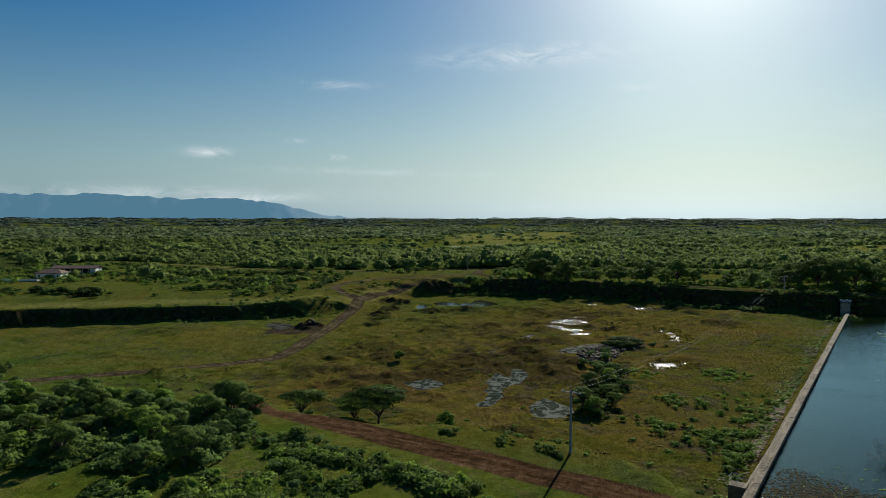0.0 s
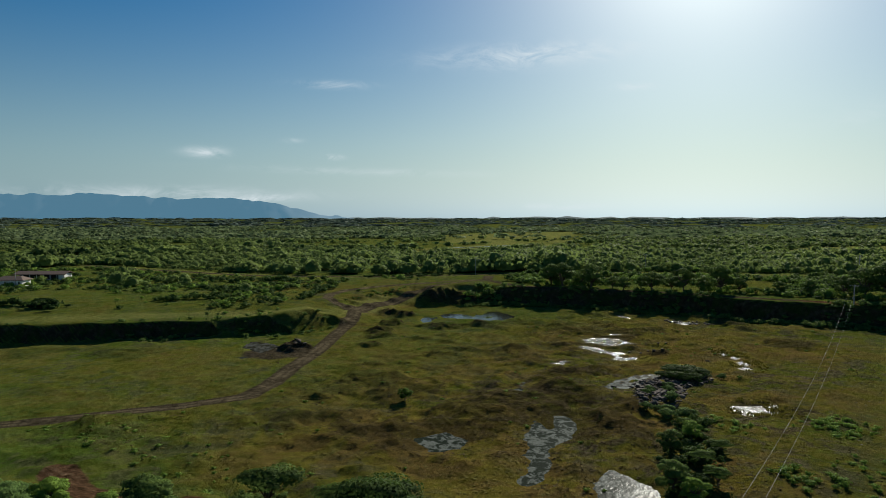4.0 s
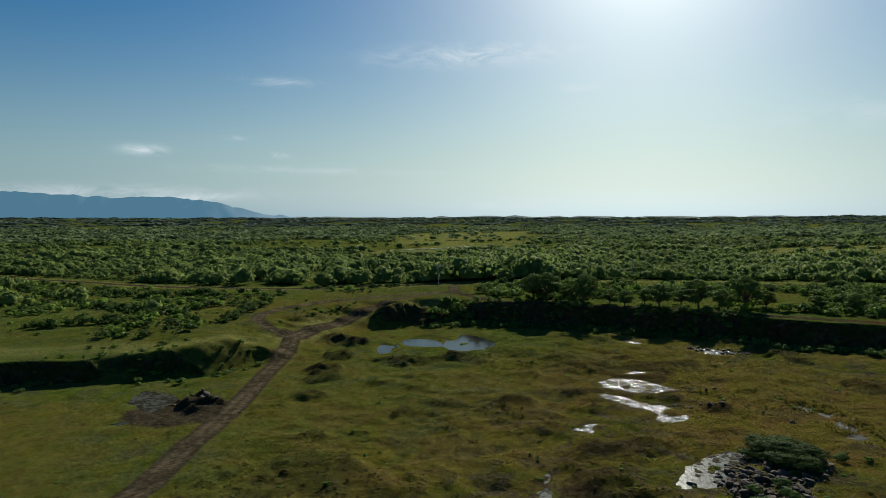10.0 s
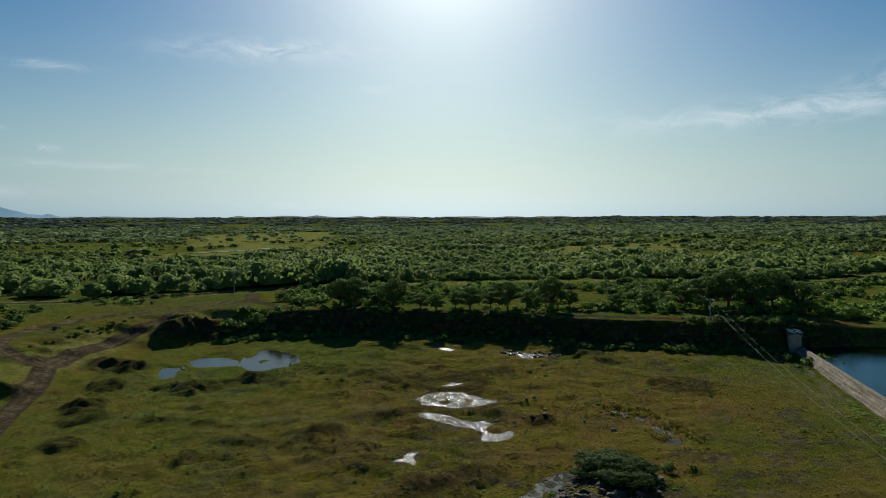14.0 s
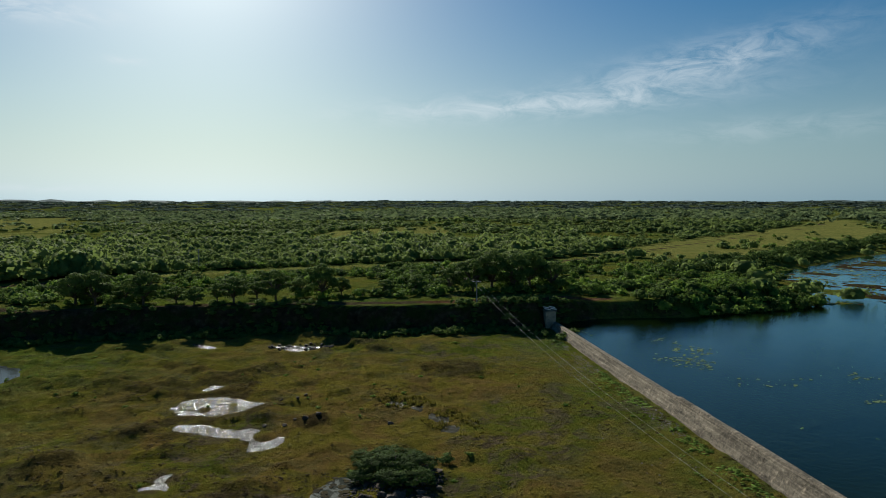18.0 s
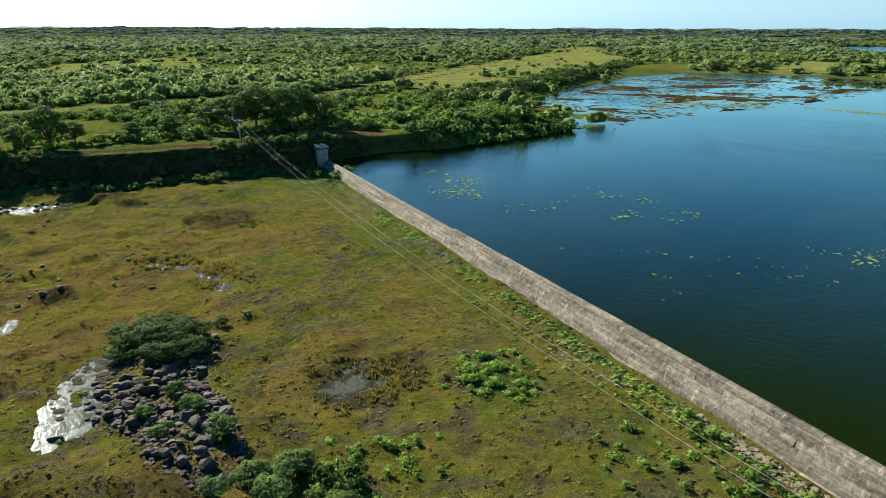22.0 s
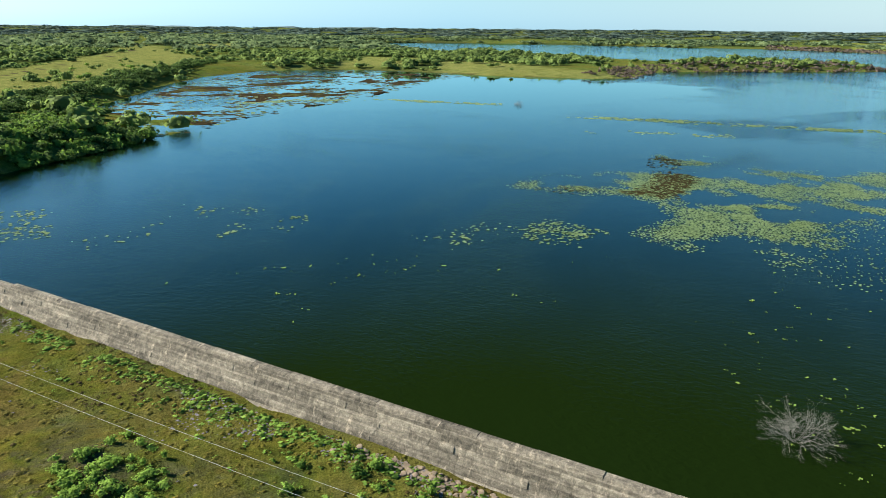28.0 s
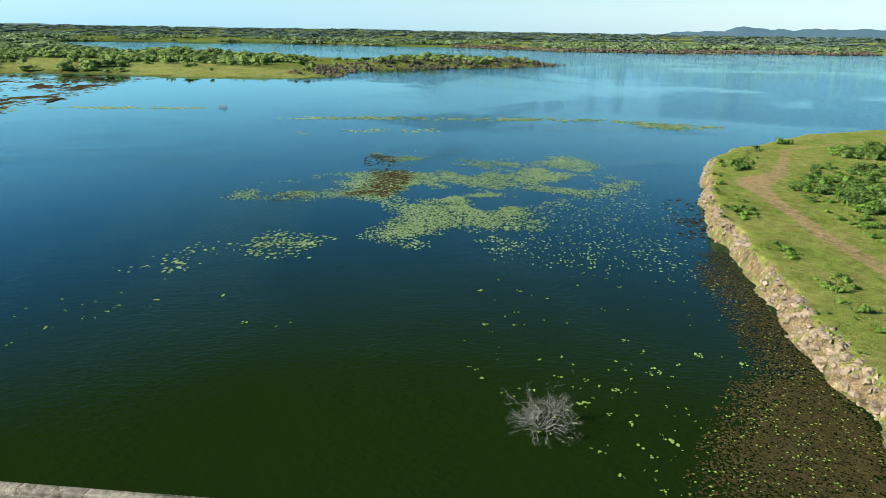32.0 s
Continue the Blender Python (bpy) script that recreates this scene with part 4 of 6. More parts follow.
def tree_thing(seed, h, spread, style, leaves, size, mat):
    """A tree of that height: trunk with limbs, and a crown of leaf clumps."""
    r = np.random.default_rng(seed)
    top = thing("tree", "", "tree")
    fork = h * (0.22 if style == "flat" else 0.3)
    pieces = [tube([(0, 0, -0.4), (0.05, 0, fork * 0.5), (0.12, 0.05, fork)], [0.05 * h, 0.036 * h, 0.03 * h], 7)]
    lobes = []
    n = 12 if style == "flat" else 22
    for k in range(n):
        a = 2 * math.pi * k / n + r.uniform(-0.3, 0.3)
        d = spread * r.uniform(0.3, 0.8)
        z = h * (r.uniform(0.66, 0.86) if style == "flat" else r.uniform(0.30, 0.82))
        e = (d * math.cos(a), d * math.sin(a), z)
        pieces.append(tube([(0.12, 0.05, fork * 0.9), (e[0] * 0.45, e[1] * 0.45, fork + (z - fork) * 0.55), e], [0.024 * h, 0.015 * h, 0.005 * h], 5))
        q = spread * (r.uniform(0.3, 0.5) if style == "flat" else r.uniform(0.18, 0.38))
        lobes.append((*e, q, q * r.uniform(0.8, 1.2), q * (0.27 if style == "flat" else 0.7)))
    lobes.append((0.2, 0, h * 0.84, spread * 0.45, spread * 0.42, h * 0.16))
    part("trunk", mesh_of("trunk", *joined(pieces), MAT["bark"], True), top)
    v, f, soft = leaf_cloud(r, lobes, leaves, size)
    part("crown", mesh_of("crown", v, f, mat, normals=soft), top)
    return top


def set_tree(proto, x, y, s, turn, label, group="", sink=0.0):
    ob = copy_thing(proto, pose(x, y, z_at(x, y) - sink, 0, 0, turn) @ Matrix.Diagonal((s, s, s * random.uniform(0.88, 1.12), 1)))
    tagged(ob, label, "tree", group)
    return ob


PROTO = [tree_thing(11, 5.0, 5.2, "flat", 6500, 0.145, MAT["leaf_dark"]), tree_thing(12, 6.0, 3.6, "round", 4600, 0.165, MAT["leaf_bright"]),
         tree_thing(13, 7.5, 4.0, "round", 5200, 0.175, MAT["leaf"]), tree_thing(14, 4.2, 3.2, "flat", 4200, 0.145, MAT["leaf"]),
         tree_thing(15, 5.0, 3.0, "round", 4000, 0.155, MAT["leaf_bright"]),
         tree_thing(16, 6.0, 3.6, "round", 4600, 0.165, MAT["leaf_slope"]), tree_thing(17, 5.0, 3.4, "round", 4000, 0.155, MAT["leaf_slope"])]
# the two spreading trees beside the red road
set_tree(PROTO[0], -61.8, 74.5, 1.0, 20, "dark spreading tree with a flat crown beside the road", sink=0.1)
set_tree(PROTO[3], -71, 79.5, 1.0, 80, "dark spreading tree behind the roadside tree", sink=0.1)
set_tree(PROTO[3], -83, 79.8, 1.15, 200, "spreading tree with low bushes at its foot beside the track", sink=0.1)
set_tree(PROTO[4], -98, 126, 0.5, 10, "small thin tree in the open meadow")
set_tree(PROTO[4], -51, 76, 0.5, 70, "small thin tree below the roadside bank")
# the dark row in the middle of the meadow
for x, y, s, k in ((-49, 134, 0.42, 3), (-47, 129, 0.45, 1), (-48, 121, 0.5, 2), (-44, 108, 0.55, 2), (-41, 106, 0.5, 1), (-40, 113, 0.5, 3), (-42, 125, 0.45, 3), (-43, 118, 0.5, 3)):
    set_tree(PROTO[k], x, y, s, x * 37 % 360, "dark bushy tree in the wet meadow", "trees in the meadow")
# wooded slope of the near hill
SLOPE = [(-175, 75), (-150, 66), (-130, 61), (-112, 62), (-95, 62), (-80, 63), (-72, 60), (-64, 52), (-63, 46), (-70, 40), (-84, 33), (-100, 24), (-150, 20), (-185, 40)]
made = 0
while made < 300:
    x, y = random.uniform(-185, -60), random.uniform(20, 76)
    if bool(inside(np.array([x]), np.array([y]), SLOPE)[0]):
        k = random.choice((5, 5, 2, 3, 6, 1, 6, 4))
        set_tree(PROTO[k], x, y, random.uniform(0.36, 0.68), random.uniform(0, 360), "leafy green tree on the wooded slope", "trees on the near slope", 0.3)
        made += 1
for x, y, s in ((-73, 61, 0.5), (-77, 61, 0.6), (-80, 63, 0.5)):
    set_tree(PROTO[2], x, y, s, x * 50 % 360, "small dark round tree beside the red road", "trees by the road")
# trees along the far bank
for x, y, s, k in ((-140, 281, 1.0, 2), (-134, 279, 1.05, 2), (-127, 281, 0.8, 1), (-121, 277, 1.0, 2), (-113, 279, 0.75, 1), (-107, 274, 0.8, 1), (-102, 279, 0.7, 1), (-97, 276, 0.85, 2), (-92, 284, 0.75, 1),
                   (-86, 278, 0.9, 2), (-80, 282, 0.8, 1), (-73, 277, 1.0, 2), (-68, 283, 0.8, 1), (-62, 279, 0.7, 3), (-55, 282, 0.7, 1), (-46, 284, 0.8, 1), (-30, 280, 1.15, 2), (-24, 283, 1.2, 2),
                   (-18, 280, 1.2, 2), (-12, 284, 1.15, 2), (-6, 281, 1.0, 2), (0, 284, 0.9, 1), (6, 278, 0.7, 1), (-36, 285, 0.9, 1), (-150, 284, 0.5, 3), (-158, 286, 0.45, 3)):
    set_tree(PROTO[2 if k == 1 and x < -30 else k], x, y, s * (1.3 if k == 2 else 1.0), x * 77 % 360, "tall dark green tree on the far bank", "trees along the far bank", 0.8 * s)
for p in PROTO:
    for o in (*p.children_recursive, p):
        bpy.data.objects.remove(o)

# ---- woods far and near, too many to count ----


def crown_kit(seed, leaves, size, lobes=5, flat=0.75, spread=0.45, heart=0.0, rings=(11, 5)):
    """A leafy crown about two units wide: clumps of leaves over a few lobes."""
    r = np.random.default_rng(seed)
    cells = []
    for k in range(lobes):
        a, d = 6.283 * k / lobes + r.uniform(-0.5, 0.5), spread * r.uniform(0.45, 1.2)
        q = r.uniform(0.34, 0.6)
        cells.append((d * math.cos(a), d * math.sin(a), r.uniform(0.36, 0.72), q, q * r.uniform(0.85, 1.15), q * flat))
    cells.append((0, 0, 0.72, 0.5, 0.5, 0.5 * flat))
    v, f, soft = leaf_cloud(r, cells, leaves, size)
    if not heart:
        return v, f, soft
    n, m = rings
    az = np.linspace(0, 2 * math.pi, n, endpoint=False)[None] + np.zeros((m, 1))
    po = np.linspace(0.05, 1.9, m)[:, None] + np.zeros((1, n))
    d = np.stack([np.sin(po) * np.cos(az), np.sin(po) * np.sin(az), np.cos(po)], -1).reshape(-1, 3)
    reach = np.full(len(d), 0.2)
    for cx, cy, cz, qx, qy, qz in cells:
        c = np.array([cx, cy, cz - 0.45])
        reach = np.maximum(reach, d @ c + 0.5 * (qx + qz))
    core = d * (reach * heart * r.uniform(0.86, 1.14, len(d)))[:, None] * np.array([1, 1, 0.9]) + np.array([0, 0, 0.45])
    ids = np.arange(n * m).reshape(m, n)
    q = np.stack([ids[:-1], ids[1:], np.roll(ids, -1, 1)[1:], np.roll(ids, -1, 1)[:-1]], -1).reshape(-1, 4)
    up = d + np.array([0, 0, 0.25]) + r.normal(0, 0.22, d.shape)
    return np.concatenate([v, core]), np.concatenate([f, q + len(v)]), np.concatenate([soft, up / np.linalg.norm(up, axis=1)[:, None]])


def scatter(name, kits, x, y, s, hs, mat, label, category, seed, sink=0.12):
    """One joined mesh of many crowns at those places."""
    if len(x) == 0:
        return
    r = np.random.default_rng(seed)
    z = height(x, y)
    pick = r.integers(0, len(kits), len(x))
    turn = r.uniform(0, 2 * math.pi, len(x))
    vs, fs, ns, n = [], [], [], 0
    for k, (v, f, *soft) in enumerate(kits):
        sel = np.nonzero(pick == k)[0]
        if len(sel) == 0:
            continue
        c, q = np.cos(turn[sel])[:, None], np.sin(turn[sel])[:, None]
        px = (v[None, :, 0] * c - v[None, :, 1] * q) * s[sel, None] + x[sel, None]
        py = (v[None, :, 0] * q + v[None, :, 1] * c) * s[sel, None] + y[sel, None]
        pz = (v[None, :, 2] - sink) * hs[sel, None] + z[sel, None]
        vs.append(np.stack([px, py, pz], -1).reshape(-1, 3))
        fs.append((f[None] + (np.arange(len(sel)) * len(v))[:, None, None]).reshape(-1, f.shape[1]) + n)
        n += len(sel) * len(v)
        if soft:
            u = soft[0]
            nx, ny = u[None, :, 0] * c - u[None, :, 1] * q, u[None, :, 0] * q + u[None, :, 1] * c
            ns.append(np.stack([nx, ny, np.broadcast_to(u[None, :, 2], nx.shape)], -1).reshape(-1, 3))
    tagged(part(name, mesh_of(name, np.concatenate(vs), np.concatenate(fs), mat, normals=np.concatenate(ns) if ns else None)), label, category, kind="stuff")


def sector(r, count, r0, r1, a0=-124, a1=74):
    """Random places between two distances from the middle of the flight, in the directions that the land is seen."""
    rad = np.sqrt(r.uniform(r0 * r0, r1 * r1, count))
    th = np.radians(r.uniform(a0, a1, count))
    return -45 - np.sin(th) * rad, 90 + np.cos(th) * rad


def wood_belt(name, r0, r1, spacing, kits, smin, smax, hmin, hmax, mat, label, seed, thin=1.0):
    r = np.random.default_rng(seed)
    area = math.pi * (r1 * r1 - r0 * r0) * 198 / 360
    x, y = sector(r, int(area / spacing ** 2), r0, r1)
    keep = r.random(len(x)) < forest_cover(x, y) * thin
    x, y = x[keep], y[keep]
    grown = (0.55 + 0.75 * r.random(len(x)) ** 1.6) * (1 + 1.1 * fbm(x, y, 60, 3))
    scatter(name, kits, x, y, r.uniform(smin, smax, len(x)) * grown, r.uniform(hmin, hmax, len(x)) * grown, mat, label, "woods", seed)


NEAR_KITS = [crown_kit(k, 88, 0.15, 7, 0.6, 0.62, 0.66, (9, 4)) for k in range(8)]
MID_KITS = [crown_kit(k, 34, 0.22, 5, 0.52, 0.6, 0.66, (7, 4)) for k in range(20, 26)]
FAR_KITS = [crown_kit(k, 18, 0.36, 4, 0.42, 0.6) for k in range(5)]
wood_belt("woodland", 170, 480, 5.0, NEAR_KITS, 3.2, 5.6, 3.8, 6.4, MAT["leaf_wood"], "dense green dry-forest canopy behind the road", 31)
wood_belt("woodland", 480, 900, 7.0, MID_KITS, 4.2, 7.0, 3.4, 6.0, MAT["leaf_wood"], "dense green forest canopy in the middle distance", 32)
# both far belts use leaves with haze mixed into their colour
wood_belt("woodland", 900, 2000, 12.0, FAR_KITS, 7, 11, 3.5, 6.5, MAT["leaf_haze"], "far green forest canopy, its leaf colour dulled for haze", 33)
wood_belt("woodland", 2000, 4850, 36, FAR_KITS, 18, 30, 3.0, 5.5, MAT["leaf_far_haze"], "forest canopy out to the horizon, tinted blue-green for haze", 34)

# shrubs on the uplands and in the basin
SHRUB_KITS = [crown_kit(k, 60, 0.17, 6, 0.62, 0.58, 0.55, (8, 4)) for k in range(40, 46)]
FINE_KITS = [crown_kit(k, 100, 0.13, 7, 0.62, 0.62, 0.5, (8, 4)) for k in range(46, 52)]


def shrub_patch(box4, count, seed, smin, smax, tall, gap, size, mats, label, test=None, fine=False):
    """Bushes over a stretch of open land, in clumps of that size, off roads and water."""
    r = np.random.default_rng(seed)
    x, y = r.uniform(box4[0], box4[1], count), r.uniform(box4[2], box4[3], count)
    ok = (~inside(x, y, BASIN)) & (~inside(x, y, LAKE)) & (line_dist(x, y, TRACK) > 5) & (line_dist(x, y, TRACK_SIDE) > 5)
    for road, wide in ((RED_ROAD, 6), (FAR_ROAD, 11), (BANK_ROAD, 6.5)):
        ok &= line_dist(x, y, road) > wide
    ok &= fbm(x, y, size, 3) > gap
    ok &= ~inside(x, y, MARSH)
    ok &= (line_dist(x, y, BANK_ROAD) > 9 + 5 * fbm(x, y, 12, 2)) | (x < -62)
    if test is not None:
        ok &= test(x, y)
    for k, mat in enumerate(mats):
        sel = ok & (np.arange(count) % len(mats) == k)
        n = int(sel.sum())
        q = r.uniform(0, 1, n) ** 1.8
        sc = smin + (smax - smin) * q
        scatter("shrubs", FINE_KITS if fine else SHRUB_KITS, x[sel], y[sel], sc, sc * r.uniform(0.7, 1.2, n) * tall, mat, label, "shrubs", seed + k)


GREENS = (MAT["leaf"], MAT["leaf_bright"], MAT["leaf"])
shrub_patch((-170, 70, 256, 385), 6500, 201, 0.5, 2.7, 1.15, -0.04, 16, (MAT["leaf"], MAT["leaf_bright"], MAT["leaf_dark"], MAT["leaf_bright"]), "bright green bushes between the far bank and the road")
shrub_patch((-12, 130, 256, 330), 2200, 202, 0.8, 3.2, 1.1, -0.12, 20, (MAT["leaf"], MAT["leaf_bright"]), "dense green bushes along the lake shore", lambda x, y: edge_dist(x, y, LAKE) < 34)
shrub_patch((60, 330, 360, 640), 900, 203, 0.9, 3.0, 1.1, 0.14, 26, GREENS, "scattered bushes in the far lakeside field")
shrub_patch((-480, -205, 95, 285), 5500, 204, 0.6, 2.6, 0.9, -0.02, 24, (MAT["leaf"], MAT["leaf_dark"], MAT["leaf_bright"]), "low green bushes on the upland pasture", lambda x, y: edge_dist(x, y, BASIN) > 26)
shrub_patch((-185, -60, 20, 66), 3600, 208, 0.5, 1.9, 1.0, -0.35, 13, (MAT["leaf_slope"], MAT["leaf"], MAT["leaf_slope"]), "leafy undergrowth on the wooded slope", lambda x, y: inside(x, y, SLOPE), fine=True)
shrub_patch((-62, -28, 30, 60), 330, 205, 0.5, 1.7, 0.9, -0.1, 13, GREENS, "leafy bushes on the slope below the road", fine=True)
shrub_patch((-150, -14, 69, 92), 420, 206, 0.35, 1.1, 0.9, 0.0, 10, (MAT["leaf"], MAT["leaf_bright"]), "bushes along the edge of the red road", fine=True)
shrub_patch((20, 150, 0, 62), 2600, 207, 0.5, 2.1, 0.95, 0.0, 12, (MAT["leaf"], MAT["leaf_bright"], MAT["leaf"]), "bright green bushes on the near bank", lambda x, y: edge_dist(x, y, LAKE) > 6, fine=True)
shrub_patch((-84, -44, 34, 62), 1500, 214, 0.25, 1.2, 0.9, -0.06, 8, (MAT["leaf_bright"], MAT["leaf_slope"], MAT["leaf"]), "small bright bushes on the grassy slope", fine=True)
shrub_patch((-60, -32, 40, 57), 700, 209, 0.4, 1.5, 0.9, -0.12, 12, GREENS, "leafy bushes on the grass below the road", fine=True)
shrub_patch((-265, -188, 165, 262), 700, 210, 0.3, 1.5, 0.8, 0.06, 14, GREENS, "low bushes on the grassy shelf above the basin")
shrub_patch((-5, 125, 58, 73), 500, 211, 0.2, 0.8, 0.8, 0.05, 9, GREENS, "small bushes on the brow of the lake bank", lambda x, y: edge_dist(x, y, LAKE) > 1.0, fine=True)
shrub_patch((15, 135, 28, 66), 3400, 213, 0.2, 1.0, 0.9, -0.02, 7, (MAT["leaf_bright"], MAT["leaf"], MAT["leaf_bright"]), "small bright bushes in the grass of the near bank", lambda x, y: edge_dist(x, y, LAKE) > 2.5, fine=True)
r = np.random.default_rng(231)
x, y = r.uniform(430, 720, 5000), r.uniform(20, 260, 5000)
d = edge_dist(x, y, LAKE)
sel = (~inside(x, y, LAKE)) & (d < 34) & (r.random(len(x)) < 0.5)
k = int(sel.sum())
scatter("dead_scrub", SHRUB_KITS, x[sel], y[sel], r.uniform(1.0, 2.6, k), r.uniform(1.2, 3.0, k), MAT["scrub"], "grey-brown dead scrub at the lake's edge", "scrub", 232)
far_shore = [(1450, 230), (1254, 3), (1274, -205), (1339, -430), (1382, -624)]
i = r.integers(0, 4, 1300)
f = r.random(1300)
fx, fy = np.array([p[0] for p in far_shore]), np.array([p[1] for p in far_shore])
x, y = fx[i] + (fx[i + 1] - fx[i]) * f + r.uniform(4, 70, 1300), fy[i] + (fy[i + 1] - fy[i]) * f
scatter("dead_scrub", FAR_KITS, x, y, r.uniform(2.5, 6, 1300), r.uniform(1.5, 4.0, 1300), MAT["scrub"], "brown scrub along the far shore", "scrub", 233)
# bushes along the foot and brow of the earth banks
r = np.random.default_rng(61)
x, y = r.uniform(-180, -8, 9000), r.uniform(240, 280, 9000)
d = edge_dist(x, y, BASIN)
sel = (d < 7) & (r.random(len(x)) < 0.30) & (x > -164) & (fbm(x, y, 12, 3) > 0.0)
k = int(sel.sum())
scatter("shrubs", SHRUB_KITS, x[sel], y[sel], r.uniform(0.4, 1.8, k), r.uniform(0.5, 1.9, k), MAT["leaf"], "dark bushes along the cut bank", "shrubs", 62)
# hedges across the upland pasture; the first row stands in for an earth bank's shadow
r = np.random.default_rng(65)
for hedge, wide, big in (([(-421, 244), (-366, 236), (-292, 214), (-263, 208), (-238, 212)], 3.0, 2.2), ([(-300, 135), (-262, 145)], 4.0, 3.0), ([(-250, 172), (-240, 182), (-233, 194)], 4.0, 2.6),
                         ([(-206, 203), (-214, 219), (-226, 240)], 3.0, 2.2), ([(-300, 232), (-280, 244), (-255, 262)], 6.0, 3.0), ([(-240, 283), (-205, 306)], 3.0, 1.6)):
    line = np.array(hedge, dtype=float)
    total = int(sum(np.hypot(*(line[1:] - line[:-1]).T)) * 0.9)
    i = r.integers(0, len(line) - 1, total)
    p = line[i] + (line[i + 1] - line[i]) * r.random((total, 1)) + r.normal(0, wide * 0.5, (total, 2))
    q = big * (0.4 + 0.6 * r.random(total))
    scatter("hedge", SHRUB_KITS, p[:, 0], p[:, 1], q, q * r.uniform(0.8, 1.2, total), MAT["leaf_dark"], "dark green bushes for upland hedges and one earth bank's shadow", "hedge", 66)
r = np.random.default_rng(63)
x, y = r.uniform(-290, -172, 6000), r.uniform(80, 205, 6000)
d = edge_dist(x, y, BASIN)
sel = (d < 7) & (r.random(len(x)) < 0.16) & (fbm(x, y, 18, 3) > -0.02) & (line_dist(x, y, TRACK) > 4)
k = int(sel.sum())
scatter("shrubs", SHRUB_KITS, x[sel], y[sel], r.uniform(0.4, 1.5, k), r.uniform(0.4, 1.4, k), MAT["leaf"], "bushes on the brow and foot of the cut bank", "shrubs", 64)
# low bushes in the meadow near the dam and the near bank
r = np.random.default_rng(71)
x, y = r.uniform(-150, -15, 5200), r.uniform(80, 250, 5200)
zone = np.where((x > -36) & (y < 175), 0.05 * (fbm(x, y, 18, 3) > 0.1), 0.05 * (fbm(x, y, 10, 2) > 0.1))
zone = np.where((y < 90), 0.35, zone)
sel = inside(x, y, BASIN) & (r.random(len(x)) < zone) & (line_dist(x, y, TRACK) > 4)
k = int(sel.sum())
scatter("shrubs", SHRUB_KITS, x[sel], y[sel], r.uniform(0.3, 0.8, k), r.uniform(0.2, 0.5, k), MAT["leaf_bright"], "low green bushes in the meadow", "shrubs", 72)

r = np.random.default_rng(73)
f = r.random(110)
x, y = -41.5 - 7.0 * f + r.normal(0, 1.6, 110), 105 + 31 * f + r.normal(0, 1.5, 110)
scatter("shrubs", FINE_KITS, x, y, r.uniform(0.5, 1.5, 110), r.uniform(0.5, 1.5, 110), MAT["leaf_dark"], "dark bushes filling the row of meadow trees", "shrubs", 80)
r = np.random.default_rng(74)
x, y = np.concatenate([r.normal(-86, 2.4, 40), r.normal(-72, 2.2, 34)]), np.concatenate([r.normal(79.5, 1.6, 40), r.normal(77, 1.3, 34)])
scatter("shrubs", FINE_KITS, x, y, r.uniform(0.4, 1.0, 74), r.uniform(0.4, 1.0, 74), MAT["leaf"], "low leafy bushes at the foot of the roadside trees", "shrubs", 79)
r = np.random.default_rng(87)
x = r.uniform(-50, -15, 120)
x = x[fbm(x, x * 0 + 3.0, 7, 2) > -0.06]
y = 69.6 + r.normal(0, 0.7, len(x))
scatter("shrubs", FINE_KITS, x, y, r.uniform(0.25, 0.8, len(x)), r.uniform(0.25, 0.8, len(x)), MAT["leaf"], "row of small bushes along the edge of the red road", "shrubs", 88)
r = np.random.default_rng(75)
x, y = np.concatenate([r.normal(-29, 2.6, 60), r.normal(-46, 3.5, 40), r.normal(-24, 3, 25)]), np.concatenate([r.normal(147, 2.8, 60), r.normal(138, 2.5, 40), r.normal(128, 5, 25)])
scatter("shrubs", FINE_KITS, x, y, r.uniform(0.3, 0.9, 125), r.uniform(0.25, 0.8, 125), MAT["leaf_bright"], "patch of low bright green leafy bushes in the meadow", "shrubs", 76)

r = np.random.default_rng(77)
spots = [(-21, 104, 2.6, 4, 46), (-17.5, 99, 1.6, 3, 26), (-20, 109, 2, 2, 16), (-30, 120, 2.4, 1.6, 20), (-29, 105, 2.6, 1.8, 24), (-20, 118, 2.2, 2, 16), (-18, 128, 1.2, 5, 8)]
x = np.concatenate([r.normal(a, c, n) for a, b, c, d, n in spots])
y = np.concatenate([r.normal(b, d, n) for a, b, c, d, n in spots])
x = np.minimum(x, -16.0)
scatter("shrubs", FINE_KITS, x, y, r.uniform(0.5, 1.2, len(x)), r.uniform(0.4, 1.0, len(x)), MAT["leaf_bright"], "dense olive-green bushes against the foot of the dam", "shrubs", 78)
shrub_patch((50, 360, 320, 570), 9000, 212, 1.4, 3.8, 1.15, -0.5, 20, (MAT["leaf"], MAT["leaf_dark"]), "hedge of dark green trees between the field and the marsh", lambda x, y: line_dist(x, y, [(60, 335), (110, 384), (150, 408), (219, 464), (348, 556)]) < 9, fine=True)

# grass and heath tufts in the basin


def tuft_kit(seed, blades, lean):
    r = np.random.default_rng(seed)
    v = []
    for _ in range(blades):
        a, d = r.uniform(0, 6.283), r.uniform(0, 0.6)
        p = np.array([math.cos(a) * d, math.sin(a) * d, 0.0])
        b = r.uniform(0, 6.283)
        w = np.array([math.cos(b), math.sin(b), 0]) * 0.16
        tip = p + np.array([math.cos(a) * lean, math.sin(a) * lean, r.uniform(0.6, 1.1)])
        v += [p - w, p + w, tip]
    return np.array(v), np.arange(blades * 3).reshape(-1, 3)


